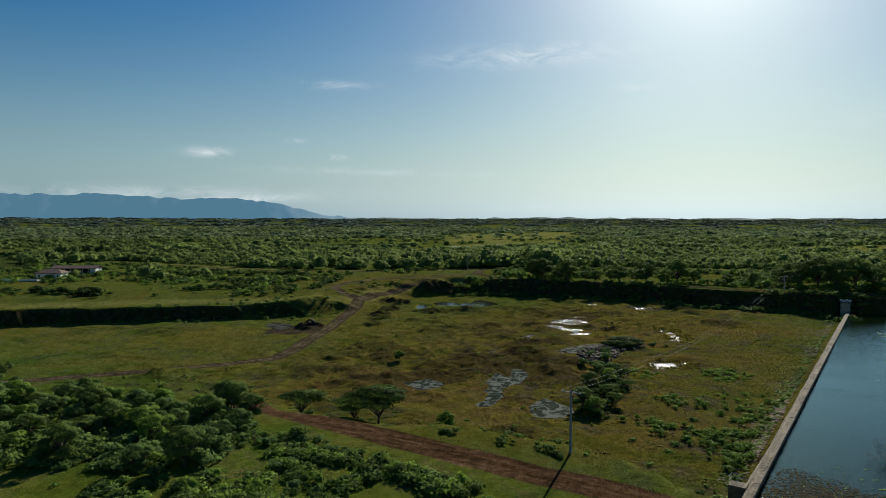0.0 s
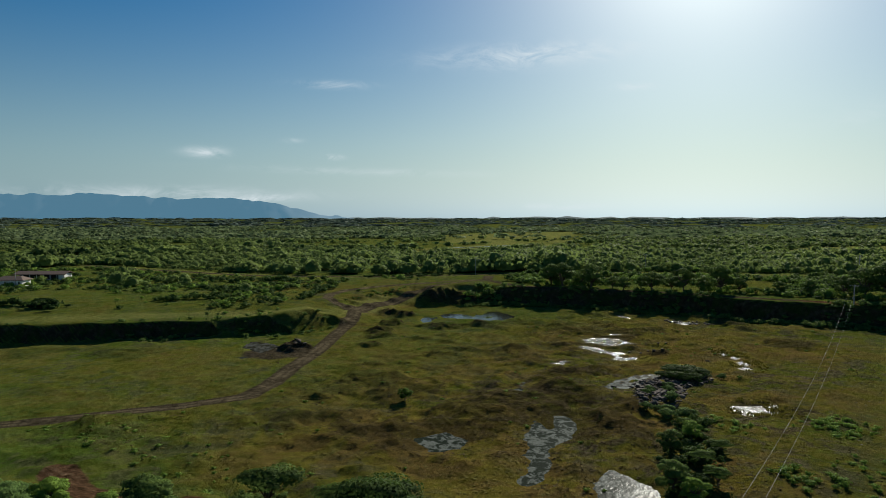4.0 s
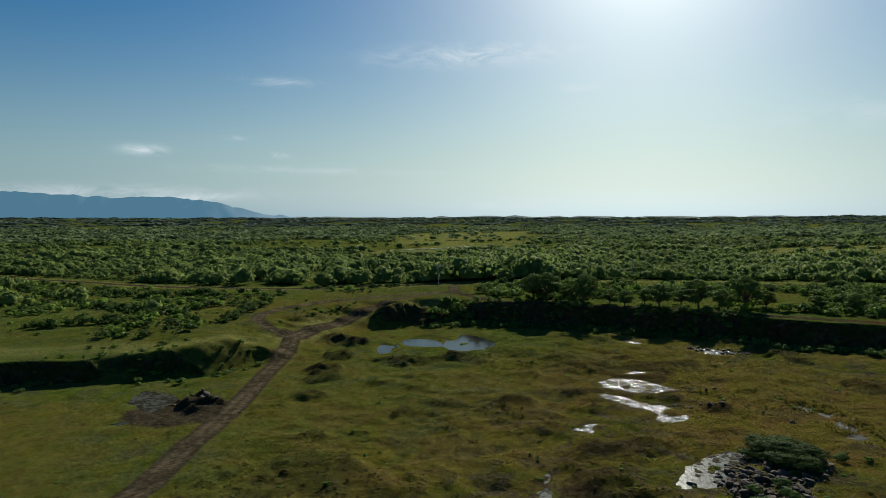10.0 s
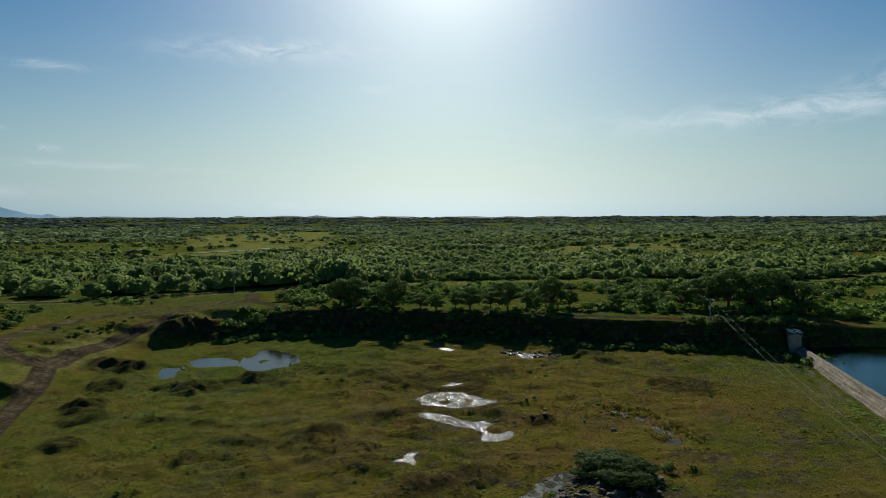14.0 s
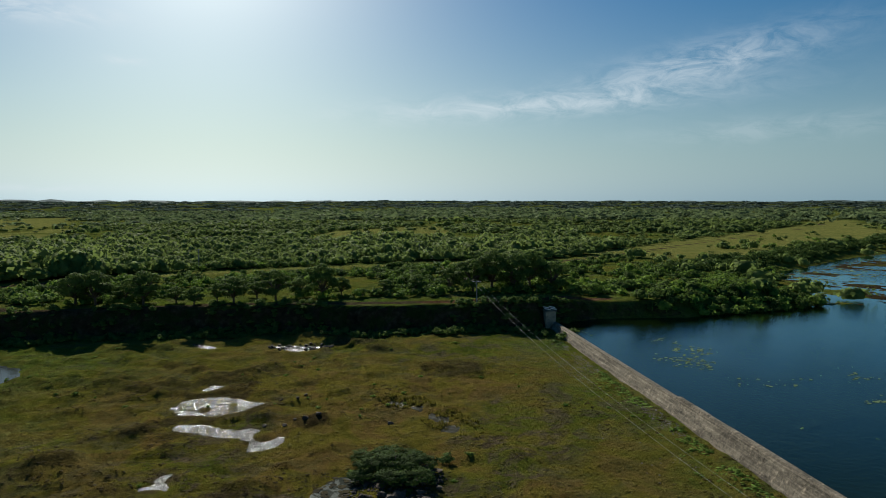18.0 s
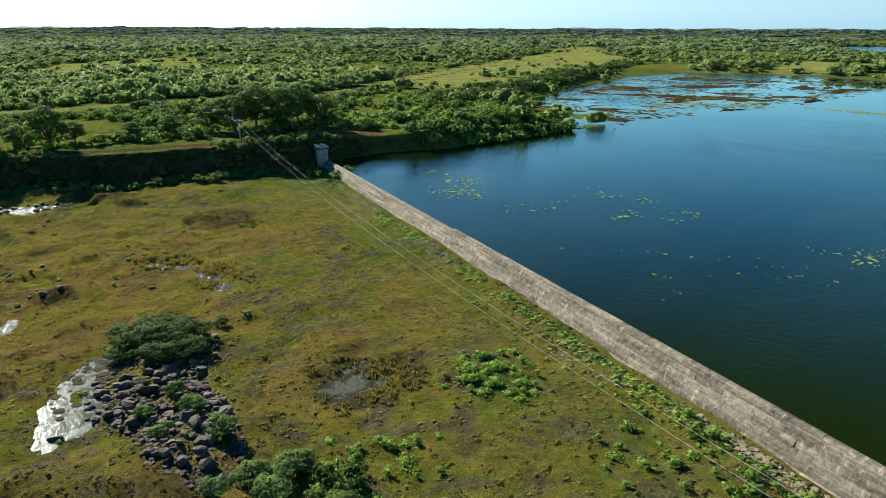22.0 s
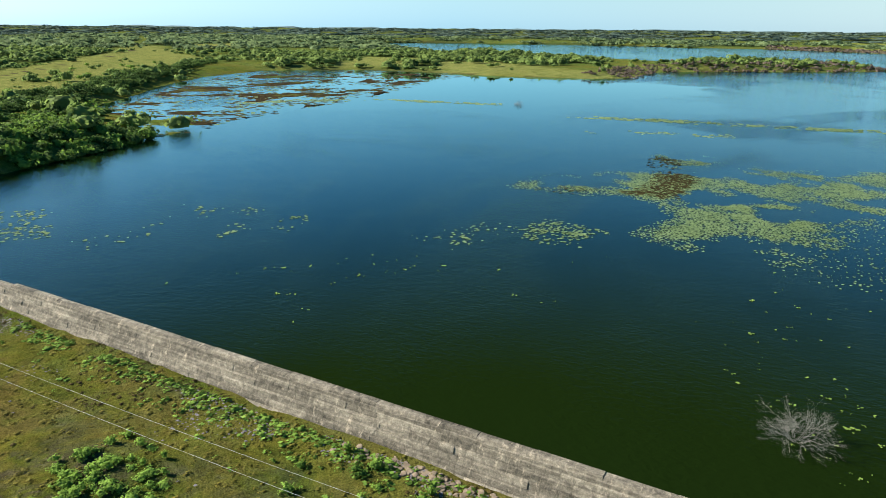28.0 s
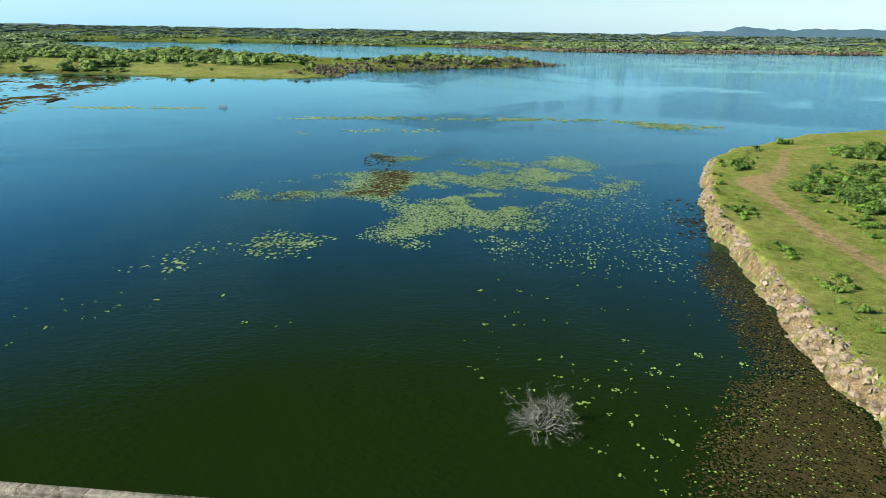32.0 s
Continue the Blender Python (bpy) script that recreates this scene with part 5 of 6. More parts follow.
r = np.random.default_rng(81)
x, y = r.uniform(-175, -14, 60000), r.uniform(80, 256, 60000)
near = np.exp(-((x + 60) ** 2 + (y - 150) ** 2) / (2 * 75.0 ** 2))
ok = inside(x, y, BASIN) & (line_dist(x, y, TRACK) > 3.5) & (r.random(len(x)) < near)
for k, pond in enumerate(PONDS):
    if k not in (3, 4):
        ok &= ~inside(x, y, pond)
reed_x, reed_y = [], []
for k, share in ((3, 520), (4, 420)):
    px, py = r.uniform(-62, -32, share * 8), r.uniform(140, 202, share * 8)
    near_pond = edge_dist(px, py, PONDS[k]) * np.where(inside(px, py, PONDS[k]), -1, 1) < 1.5
    near_pond &= fbm(px, py, 6, 3) > -0.05
    reed_x.append(px[near_pond][:share])
    reed_y.append(py[near_pond][:share])
REEDS = [tuft_kit(k + 60, 9, 0.15) for k in range(4)]
reed_x, reed_y = np.concatenate(reed_x), np.concatenate(reed_y)
scatter("reeds", REEDS, reed_x, reed_y, r.uniform(0.3, 0.7, len(reed_x)), r.uniform(0.25, 0.6, len(reed_x)), MAT["grass"], "dark reeds standing in the flooded hollows", "reeds", 83, 0.02)
CLUMPS = [leaf_cloud(np.random.default_rng(500 + k), [(0, 0, 0.1, 0.9, 0.9, 0.7)], 9, 0.33, 0.8) for k in range(5)]
for sel, mat, label in ((ok & (heath_at(x, y) < 0.03) & (r.random(len(x)) < 0.5), MAT["grass"], "olive-yellow meadow grass tufts"), (ok & (heath_at(x, y) >= 0.03) & (r.random(len(x)) < 0.7), MAT["heath"], "dark dry heath tufts in the meadow")):
    k = int(sel.sum())
    scatter("grass", CLUMPS, x[sel], y[sel], r.uniform(0.15, 0.42, k), r.uniform(0.04, 0.14, k), mat, label, "grass", 82, 0.05)
# weeds along the foot of the dam
r = np.random.default_rng(85)
x, y = -15.6 - r.exponential(1.2, 1500), r.uniform(80, 254, 1500)
sel = fbm(x * 0.5, y, 8, 3) > -0.08
k = int(sel.sum())
scatter("weeds", CLUMPS, x[sel], y[sel], r.uniform(0.25, 0.7, k), r.uniform(0.06, 0.22, k), MAT["leaf_bright"], "green weeds along the foot of the dam", "weeds", 86, 0.05)

# ---- the dam ----
dam = thing("dam", "long low weathered concrete weir holding back the reservoir", "dam")
TOE_X, TOE_Z = -14.8, -1.5


def slab(points, y0, y1):
    """A prism along y from a cross-section of (x, z)."""
    bm = bmesh.new()
    a = [bm.verts.new((x, y0, z)) for x, z in points]
    b = [bm.verts.new((x, y1, z)) for x, z in points]
    bm.faces.new(a)
    bm.faces.new(b[::-1])
    for i in range(len(points)):
        j = (i + 1) % len(points)
        bm.faces.new((a[j], a[i], b[i], b[j]))
    bmesh.ops.recalc_face_normals(bm, faces=bm.faces[:])
    return bm


part("core", (slab([(DAM_X, -4), (DAM_X, CREST - 0.25), (DAM_X - 1.0, CREST - 0.25), (TOE_X + 0.25, TOE_Z - 1.5), (TOE_X + 0.25, -4)], DAM_Y0, DAM_Y1), MAT["concrete"]), dam)
STEP = 186.0                       # the crest is lower beyond this point
y = DAM_Y0
while y < DAM_Y1 - 0.5:
    y1 = min(y + random.uniform(4.6, 5.4), DAM_Y1)
    drop = 0.0 if y < STEP else 0.32
    lift = random.uniform(-0.03, 0.03) - drop
    part("crest_slab", (slab([(DAM_X + 0.06, CREST - 0.45), (DAM_X + 0.06, CREST + lift - 0.04), (DAM_X + 0.02, CREST + lift), (DAM_X - 0.62, CREST + lift), (DAM_X - 0.74, CREST + lift - 0.10), (DAM_X - 0.98, CREST - 0.5)], y + 0.015, y1 - 0.015), MAT["crest"]), dam)
    y = y1
rows = 5
for row in range(rows):
    f0, f1 = row / rows, (row + 1) / rows
    xa, za = DAM_X - 1.02 + (TOE_X - DAM_X + 1.02) * f0, CREST - 0.45 + (TOE_Z - CREST + 0.45) * f0
    xb, zb = DAM_X - 1.02 + (TOE_X - DAM_X + 1.02) * f1, CREST - 0.45 + (TOE_Z - CREST + 0.45) * f1
    if row == rows - 1:
        xb, zb = xb - 0.5, zb - 0.75
    y = DAM_Y0
    while y < DAM_Y1 - 0.5:
        y1 = min(y + random.uniform(2.6, 4.4), DAM_Y1)
        p = random.uniform(-0.03, 0.05)
        part("face_block", (slab([(xa + 0.02, za), (xa + 0.5, za), (xb + 0.5, zb + 0.03), (xb - p, zb + 0.03), (xa + (xb - xa) * 0.42 - p, za + (zb - za) * 0.22)], y + 0.006, y1 - 0.006), MAT["toe" if row == rows - 1 else "concrete"]), dam)
        y = y1

# gate tower at the far end of the dam
gx0, gy0 = -13.6, 257.0
tower = thing("gate_tower", "grey concrete gate tower with white beams on the dam", "tower", m=pose(gx0, gy0, 0))
part("shaft", (box(bmesh.new(), -1.35, 1.35, -1.2, 1.2, -2.5, 4.35, 0.06), MAT["toe"]), tower)
part("cap", (box(bmesh.new(), -1.55, 1.55, -1.4, 1.4, 4.35, 4.6, 0.04), MAT["toe"]), tower)
for k, (bx, by, bz) in enumerate(((-0.8, -0.8, 5.0), (-0.8, 0.6, 5.25), (0.8, -0.7, 5.05), (0.8, 0.7, 5.3))):
    part("beam", (box(bmesh.new(), -0.85, 0.85, -0.13, 0.13, -0.12, 0.12, 0.02), MAT["white"]), tower, m=pose(bx, by, bz, 0, 12, -8))
    part("post", (box(bmesh.new(), -0.09, 0.09, -0.09, 0.09, 4.55 - bz, -0.1, 0.01), MAT["concrete"]), tower, m=pose(bx, by, bz))

# platform with railing at the near end of the dam
deck = thing("railed_platform", "small concrete platform with a steel railing at the dam's end", "platform", m=pose(-14.6, 83.2, 0) @ Matrix.Diagonal((0.45, 0.55, 0.75, 1)))
part("slab", (box(bmesh.new(), -2.2, 2.2, -1.6, 1.6, -2.0, 1.2, 0.05), MAT["concrete"]), deck)
for px, py in ((-2.0, -1.4), (-2.0, 1.4), (0, 1.4), (0, -1.4), (2.0, 1.4)):
    part("post", mesh_of("post", *tube([(px, py, 1.2), (px, py, 2.5)], [0.05, 0.05], 6), MAT["metal"]), deck)
for z in (1.85, 2.48):
    part("rail", mesh_of("rail", *tube([(-2.0, -1.4, z), (-2.0, 1.4, z)], [0.04, 0.04], 6), MAT["metal"]), deck)
    part("rail", mesh_of("rail", *tube([(-2.0, 1.4, z), (2.0, 1.4, z)], [0.04, 0.04], 6), MAT["metal"]), deck)

# ---- poles and wires ----


def pole_thing(x, y, h, arms, label):
    z = z_at(x, y)
    top = thing("utility_pole", label, "pole", "power line", pose(x, y, z))
    part("mast", mesh_of("mast", *tube([(0, 0, -0.8), (0, 0, h)], [0.17, 0.11], 10), MAT["pole"], True), top)
    for k in range(arms):
        za = h - 0.35 - 0.9 * k
        arm = part("crossarm", (box(bmesh.new(), -1.15, 1.15, -0.06, 0.06, za - 0.06, za + 0.06, 0.01), MAT["pole"]), top)
        for px in (-1.05, 0.0 + 0.35, 1.05):
            part("insulator", mesh_of("insulator", *tube([(px, 0, za + 0.06), (px, 0, za + 0.16), (px, 0, za + 0.26)], [0.05, 0.075, 0.04], 8), MAT["white"], True), arm)
    return z + h


P1, P2, P3 = (-30.4, 71), (-32.3, 260.5), (-36, 395)
t1 = pole_thing(*P1, 7.4, 1, "grey concrete power pole with a crossarm beside the red road")
t2 = pole_thing(*P2, 6.0, 1, "grey concrete power pole on the far bank above the meadow")
t3 = pole_thing(*P3, 8.0, 1, "far grey concrete power pole among the bushes")
pole_thing(-195, 312, 9.0, 1, "grey concrete power pole beside the far dirt road")
pole_thing(-127, 366, 8.5, 1, "far grey concrete power pole by the track")
pole_thing(-357, 172, 8.0, 1, "grey concrete power pole beside the farmhouse")
for (a, za), (b, zb) in (((P1, t1), (P2, t2)), ((P2, t2), (P3, t3))):
    for off in (-1.05, 0.35):
        pts = []
        for k in range(25):
            f = k / 24
            sag = 4 * f * (1 - f) * math.hypot(b[0] - a[0], b[1] - a[1]) * 0.0215
            pts.append((a[0] + (b[0] - a[0]) * f + off, a[1] + (b[1] - a[1]) * f, za + (zb - za) * f - 0.1 - sag))
        tagged(part("power_line", mesh_of("power_line", *tube(pts, [0.009] * 25, 4), MAT["wire"], True)), "thin sagging aluminium power line over the meadow", "cable", "power line")

# ---- boulders ----


def boulder_mesh(seed, mat):
    bm = bmesh.new()
    bmesh.ops.create_icosphere(bm, subdivisions=2, radius=1.0)
    r = np.random.default_rng(seed)
    for _ in range(11):
        n = Vector(r.normal(size=3)).normalized()
        d = r.uniform(0.42, 0.8)
        for v in bm.verts:
            over = v.co.dot(n) - d
            if over > 0:
                v.co -= n * over
    for v in bm.verts:
        v.co *= 1 + 0.12 * noise.noise(v.co * 2.2 + Vector((seed, 0, 0)))
        v.co.z *= 0.75
    me = bpy.data.meshes.new("boulder")
    bm.to_mesh(me)
    bm.free()
    me.materials.append(mat)
    return me


STONES = [boulder_mesh(k, MAT["rock"]) for k in range(7)]
PALE = [boulder_mesh(k + 20, MAT["pale_rock"]) for k in range(6)]


def put_stone(kind, x, y, s, label, group, lift=0.25):
    me = random.choice(kind)
    ob = new("boulder", me)
    ob.matrix_basis = pose(x, y, z_at(x, y) + s * lift, random.uniform(-20, 20), random.uniform(-20, 20), random.uniform(0, 360)) @ Matrix.Diagonal((s * random.uniform(0.8, 1.3), s, s * random.uniform(0.7, 1.0), 1))
    tagged(ob, label, "boulder", group)


FIELD = [(-63, 177), (-54, 175), (-52, 167), (-55, 159), (-53, 151), (-54, 144), (-58, 140), (-61, 145), (-62, 150), (-66, 157), (-66, 163), (-62, 168)]
made = 0
while made < 300:
    x, y = random.uniform(-68, -51), random.uniform(139, 178)
    if bool(inside(np.array([x]), np.array([y]), FIELD)[0]):
        put_stone(STONES, x, y, min(0.30 + random.expovariate(5.0), 1.0), "dark angular basalt boulder heaped beside the pond", "boulder heap")
        made += 1
for x, y, s in ((-58, 189, 0.7), (-73, 202, 0.5), (-76, 204, 0.45), (-72, 205, 0.5), (-71, 191, 0.7), (-74, 190.5, 0.5), (-69, 191.5, 0.6), (-77, 191, 0.45), (-72.5, 191.8, 0.45), (-68, 155, 0.7)):
    put_stone(STONES, x, y, s, "dark boulder standing in the wet meadow", "scattered boulders")
for k in range(40):
    put_stone(STONES, random.uniform(-84, -69), random.uniform(242, 249), random.uniform(0.3, 0.9), "black wet boulder in the rocky puddle below the bank", "rocky puddle")
r = np.random.default_rng(295)
x, y = r.uniform(-68, -51, 2600), r.uniform(139, 178, 2600)
sel = inside(x, y, FIELD)
kits = []
for me in STONES[:3]:
    v = np.empty(len(me.vertices) * 3)
    me.vertices.foreach_get("co", v)
    kits.append((v.reshape(-1, 3), np.array([p.vertices[:] for p in me.polygons])))
k = int(sel.sum())
scatter("rubble", kits, x[sel], y[sel], r.uniform(0.10, 0.38, k), r.uniform(0.10, 0.34, k), MAT["rock"], "small dark stones filling the boulder heap", "stones", 296, 0.1)
# grey stones strewn in patches below the dam
r = np.random.default_rng(297)
x, y = -15.4 - r.exponential(3.0, 5200), r.uniform(88, 250, 5200)
sel = (fbm(x * 1.3, y, 7, 3) > 0.10) & (x > -32)
k = int(sel.sum())
scatter("stones", kits, x[sel], y[sel], r.uniform(0.06, 0.20, k), r.uniform(0.04, 0.12, k), MAT["stone"], "grey stones strewn along the foot of the dam", "stones", 298, 0.1)
x, y = r.normal(-15.9, 0.5, 420), np.concatenate([r.normal(104, 4.5, 260), r.normal(126, 4, 160)])
x = np.minimum(x, -15.2)
scatter("stones", kits, x, y, r.uniform(0.12, 0.42, 420), r.uniform(0.08, 0.26, 420), MAT["pale_rock"], "pale broken stones piled against the dam", "stones", 299, 0.1)
# pale rock along the near shore
shore = [(5, 72), (24, 72), (41, 71), (60, 70), (84, 66), (123, 55)]
bank_kits = []
for me in PALE:
    v = np.empty(len(me.vertices) * 3)
    me.vertices.foreach_get("co", v)
    bank_kits.append((v.reshape(-1, 3), np.array([p.vertices[:] for p in me.polygons])))
r = np.random.default_rng(300)
sx, sy = np.array([p[0] for p in shore]), np.array([p[1] for p in shore])
for count, small, large, back, ahead in ((620, 0.25, 0.85, 2.0, -0.5), (900, 0.08, 0.30, 2.4, -0.9)):
    i = r.integers(0, len(shore) - 1, count)
    f = r.random(count)
    x, y = sx[i] + (sx[i + 1] - sx[i]) * f, sy[i] + (sy[i + 1] - sy[i]) * f - r.uniform(ahead, back, count)
    keep = fbm(x, y, 5, 3) > -0.16
    n = int(keep.sum())
    scatter("bank_rocks", bank_kits, x[keep], y[keep], r.uniform(small, large, n), r.uniform(small * 0.8, large * 0.9, n), MAT["pale_rock"], "pale tan rocks crumbling out of the lake bank", "rocks", 301 + count, 0.35)
# dark heap of soil beside the track
for k in range(16):
    put_stone(STONES, -160 + random.uniform(-7, 8), 155 + random.uniform(-3, 3), random.uniform(0.4, 1.0), "dark clod of dumped soil beside the track", "soil heap")

# bushes growing on the boulder heap
HEAP = [tree_thing(91, 2.6, 2.2, "round", 2600, 0.10, MAT["leaf_dark"]), tree_thing(92, 1.7, 1.4, "round", 1500, 0.09, MAT["leaf_slope"])]
for x, y, s, k in ((-61, 171, 1.2, 0), (-58, 170, 1.5, 0), (-55.5, 169, 1.3, 0), (-59, 166, 1.1, 0), (-56, 165.5, 1.2, 0), (-62.5, 168.5, 0.9, 0), (-58, 157, 0.9, 1), (-57, 153, 1.0, 1), (-60, 150, 0.9, 1), (-55, 148, 1.1, 1), (-61, 155, 0.8, 1),
                   (-51.5, 172, 0.9, 1), (-57, 140, 1.0, 1), (-54, 141, 1.3, 1), (-51.5, 140.5, 1.2, 1), (-53, 138.5, 1.3, 1), (-50, 141, 1.0, 1), (-59, 174, 1.1, 0), (-56, 173, 1.0, 0), (-62, 174, 0.9, 0)):
    ob = copy_thing(HEAP[k], pose(x, y, z_at(x, y) - 0.15, 0, 0, x * 91 % 360) @ Matrix.Diagonal((s, s, s * (0.62 if k == 0 else 0.85), 1)))
    ob.name = "bush"
    tagged(ob, "leafy green bush growing between the boulders" if x < -52 else "leafy green bush in the meadow below the dam", "bush", "meadow bushes")
for p in HEAP:
    for o in (*p.children_recursive, p):
        bpy.data.objects.remove(o)

# ---- on the lake ----


def pads(name, poly, count, r0, r1, mat, label, seed, power=1.0, lift=0.02, level=WATER, sheet=None):
    """Floating leaves inside a corner list, denser in the middle, with gaps."""
    r = np.random.default_rng(seed)
    xs, ys = [p[0] for p in poly], [p[1] for p in poly]
    x, y = r.uniform(min(xs) - 6, max(xs) + 6, count * 6), r.uniform(min(ys) - 6, max(ys) + 6, count * 6)
    d = edge_dist(x, y, poly) * np.where(inside(x, y, poly), 1, -1)
    keep = (r.random(len(x)) < np.clip(0.5 + d * 0.16, 0.0, 1) * smooth(fbm(x, y, 11, 4, 0.6) * 3.2 * power + 0.6)) & inside(x, y, LAKE if sheet is None else sheet)
    x, y = x[keep][:count], y[keep][:count]
    s = r.uniform(r0, r1, len(x))
    k = 7
    a = r.uniform(0, 6.283, len(x))[:, None] + np.linspace(0.25, 6.03, k)[None]
    wob = 0.85 + 0.3 * r.random((len(x), k))
    vx, vy = x[:, None] + np.cos(a) * s[:, None] * wob, y[:, None] + np.sin(a) * s[:, None] * wob
    vz = level + lift + 0.03 * r.random((len(x), 1)) + np.zeros_like(vx) + 0.02 * r.random(vx.shape)
    v = np.stack([vx, vy, vz], -1).reshape(-1, 3)
    tagged(part(name, mesh_of(name, v, np.arange(len(v)).reshape(-1, k), mat)), label, "lily pads", kind="stuff")


BIG = [(75, 157), (88, 154), (97, 147), (103, 136), (107, 132), (128, 140), (123, 133), (132, 129), (120, 122), (116, 113), (125, 104), (132, 88), (123, 83), (112, 82), (104, 75), (89, 83), (85, 92), (70, 98), (60, 98),
       (49, 105), (61, 111), (48, 114), (50, 119), (53, 125), (61, 123), (67, 120), (77, 126), (80, 136), (76, 143)]
pads("lily_pads", BIG, 24000, 0.07, 0.22, MAT["lily"], "large ragged raft of yellow-green lily pads on the lake", 101, 0.9)
pads("lily_pads", [(81, 117), (87, 112), (85, 106), (84, 98), (70, 100), (69, 108), (70, 116)], 2400, 0.08, 0.26, MAT["lily"], "dense heart of the green lily raft", 118, 0.9)
pads("lily_pads", [(131, 130), (122, 124), (112, 117), (106, 108), (98, 96), (93, 88), (100, 84), (112, 94), (118, 106), (124, 118)], 3600, 0.08, 0.26, MAT["lily"], "long arm of the green lily raft", 119, 1.1)
pads("lily_pads", [(98, 132), (82, 136), (76, 127), (66, 121), (54, 122), (60, 117), (78, 121), (92, 125)], 2600, 0.08, 0.26, MAT["lily"], "curved tail of the green lily raft", 120, 1.1)
pads("lily_pads", [(31, 147), (44, 152), (45, 148), (37, 143), (40, 141), (33, 137.5), (32, 141)], 330, 0.10, 0.36, MAT["lily"], "small raft of yellow-green lily pads on the lake", 102, 1.2)
pads("lily_pads", [(46, 142), (51.6, 140.6), (50, 132), (41, 131), (38.4, 134.5), (41.7, 139)], 520, 0.10, 0.36, MAT["lily"], "raft of yellow-green lily pads on the lake", 121, 0.8)
pads("lily_pads", [(33, 156), (38, 153), (37, 150), (33, 153)], 40, 0.10, 0.3, MAT["lily"], "few lily pads trailing off a raft", 122, 0.6)
pads("lily_pads", [(13, 193), (30, 203), (28.5, 197), (16, 189)], 230, 0.12, 0.4, MAT["lily"], "thin raft of pale lily pads on the lake", 103)
pads("lily_pads", [(17, 186), (29, 195), (32, 189), (31.4, 180), (26, 177), (21, 181)], 380, 0.12, 0.4, MAT["lily"], "raft of pale lily pads on the lake", 123)
pads("lily_pads", [(4, 199), (12, 196), (12, 193), (4, 196)], 50, 0.12, 0.35, MAT["lily"], "few pale lily pads beside a raft", 124, 0.6)
pads("lily_pads", [(-2.4, 215), (4.3, 223), (10.4, 222.6), (2.4, 208), (-0.5, 211)], 300, 0.12, 0.4, MAT["lily"], "thin raft of lily pads near the dam", 104)
pads("lily_pads", [(-1, 229), (5.6, 234), (6, 228.7)], 110, 0.12, 0.4, MAT["lily"], "small raft of lily pads near the dam", 125)
pads("lily_pads", [(38, 78), (80, 70), (100, 80), (70, 97), (45, 104)], 900, 0.06, 0.20, MAT["lily"], "loose lily pads between the raft and the bank", 111, 0.4)


def pad_bunches(corners, count, label, seed):
    """Small bunches of floating leaves scattered over dark water."""
    r = np.random.default_rng(seed)
    xs, ys = [p[0] for p in corners], [p[1] for p in corners]
    x, y = r.uniform(min(xs), max(xs), count * 4), r.uniform(min(ys), max(ys), count * 4)
    ok = inside(x, y, corners) & inside(x, y, LAKE) & (fbm(x, y, 14, 3) > -0.14)
    x, y = x[ok][:count], y[ok][:count]
    size = 0.07 + 0.17 * r.random(len(x)) ** 2.5
    vs = []
    for px, py, q in zip(x, y, size):
        for _ in range(r.integers(2, 7)):
            a = r.uniform(0, 6.283) + np.linspace(0.25, 6.03, 7)
            cx, cy, s = px + r.normal(0, q * 1.1), py + r.normal(0, q * 1.1), q * r.uniform(0.5, 1.0)
            vs.append(np.stack([cx + np.cos(a) * s, cy + np.sin(a) * s * 0.8, WATER + 0.02 + 0.05 * r.random(7)], 1))
    v = np.concatenate(vs)
    tagged(part("lily_pads", mesh_of("lily_pads", v, np.arange(len(v)).reshape(-1, 7), MAT["lily_near"])), label, "lily pads", kind="stuff")


pad_bunches([(-9, 82), (6, 78), (40, 76), (70, 76), (70, 96), (40, 108), (20, 112), (0, 108)], 120, "scattered bunches of yellow-green lily leaves on dark water", 105)
pad_bunches([(-7, 92), (2, 84), (14, 78), (18, 88), (8, 98), (-2, 102)], 45, "bright bunches of lily leaves round the drowned bush", 126)
pad_bunches([(-4, 150), (25, 120), (40, 125), (20, 160), (-2, 175)], 45, "few single lily leaves on dark water", 112)
pads("lily_pads", [(-7, 91), (0, 87), (9, 82), (13, 76), (38, 77), (47, 72), (18, 73), (-1, 74), (-8, 78)], 700, 0.04, 0.12, MAT["lily_near"], "green leaves in the weed mat by the bank", 106, 0.3, 0.06)
pads("water_weed", [(-9, 88.5), (0, 85), (8, 80.5), (13, 76), (38, 75.5), (50, 72.5), (18, 72), (-1, 72), (-12, 76)], 26000, 0.05, 0.15, MAT["weed"], "dark brown mat of floating weed along the bank", 107, 0.3)
pads("water_weed", [(60, 74), (84, 70), (84, 66), (60, 70)], 300, 0.12, 0.4, MAT["weed"], "dark brown weed along the bank's tip", 113, 0.3)
pads("water_weed", [(126, 138), (118, 133), (101, 127), (82, 126), (82, 135), (87, 132), (100, 132), (116, 138)], 1500, 0.15, 0.45, MAT["weed"], "brown dying patch in the lily raft", 108, 0.7, 0.05)
pads("water_weed", [(76, 152), (79, 150), (80, 145), (76, 147)], 160, 0.15, 0.4, MAT["weed"], "small brown patch at the raft's tip", 127, 0.6, 0.05)
pads("lily_pads", [(165, 330), (186, 321), (214, 283), (224, 231), (220, 230), (210, 280), (182, 316), (163, 325)], 1400, 0.5, 1.1, MAT["lily"], "long thin band of floating plants on the lake", 109, 0.6)
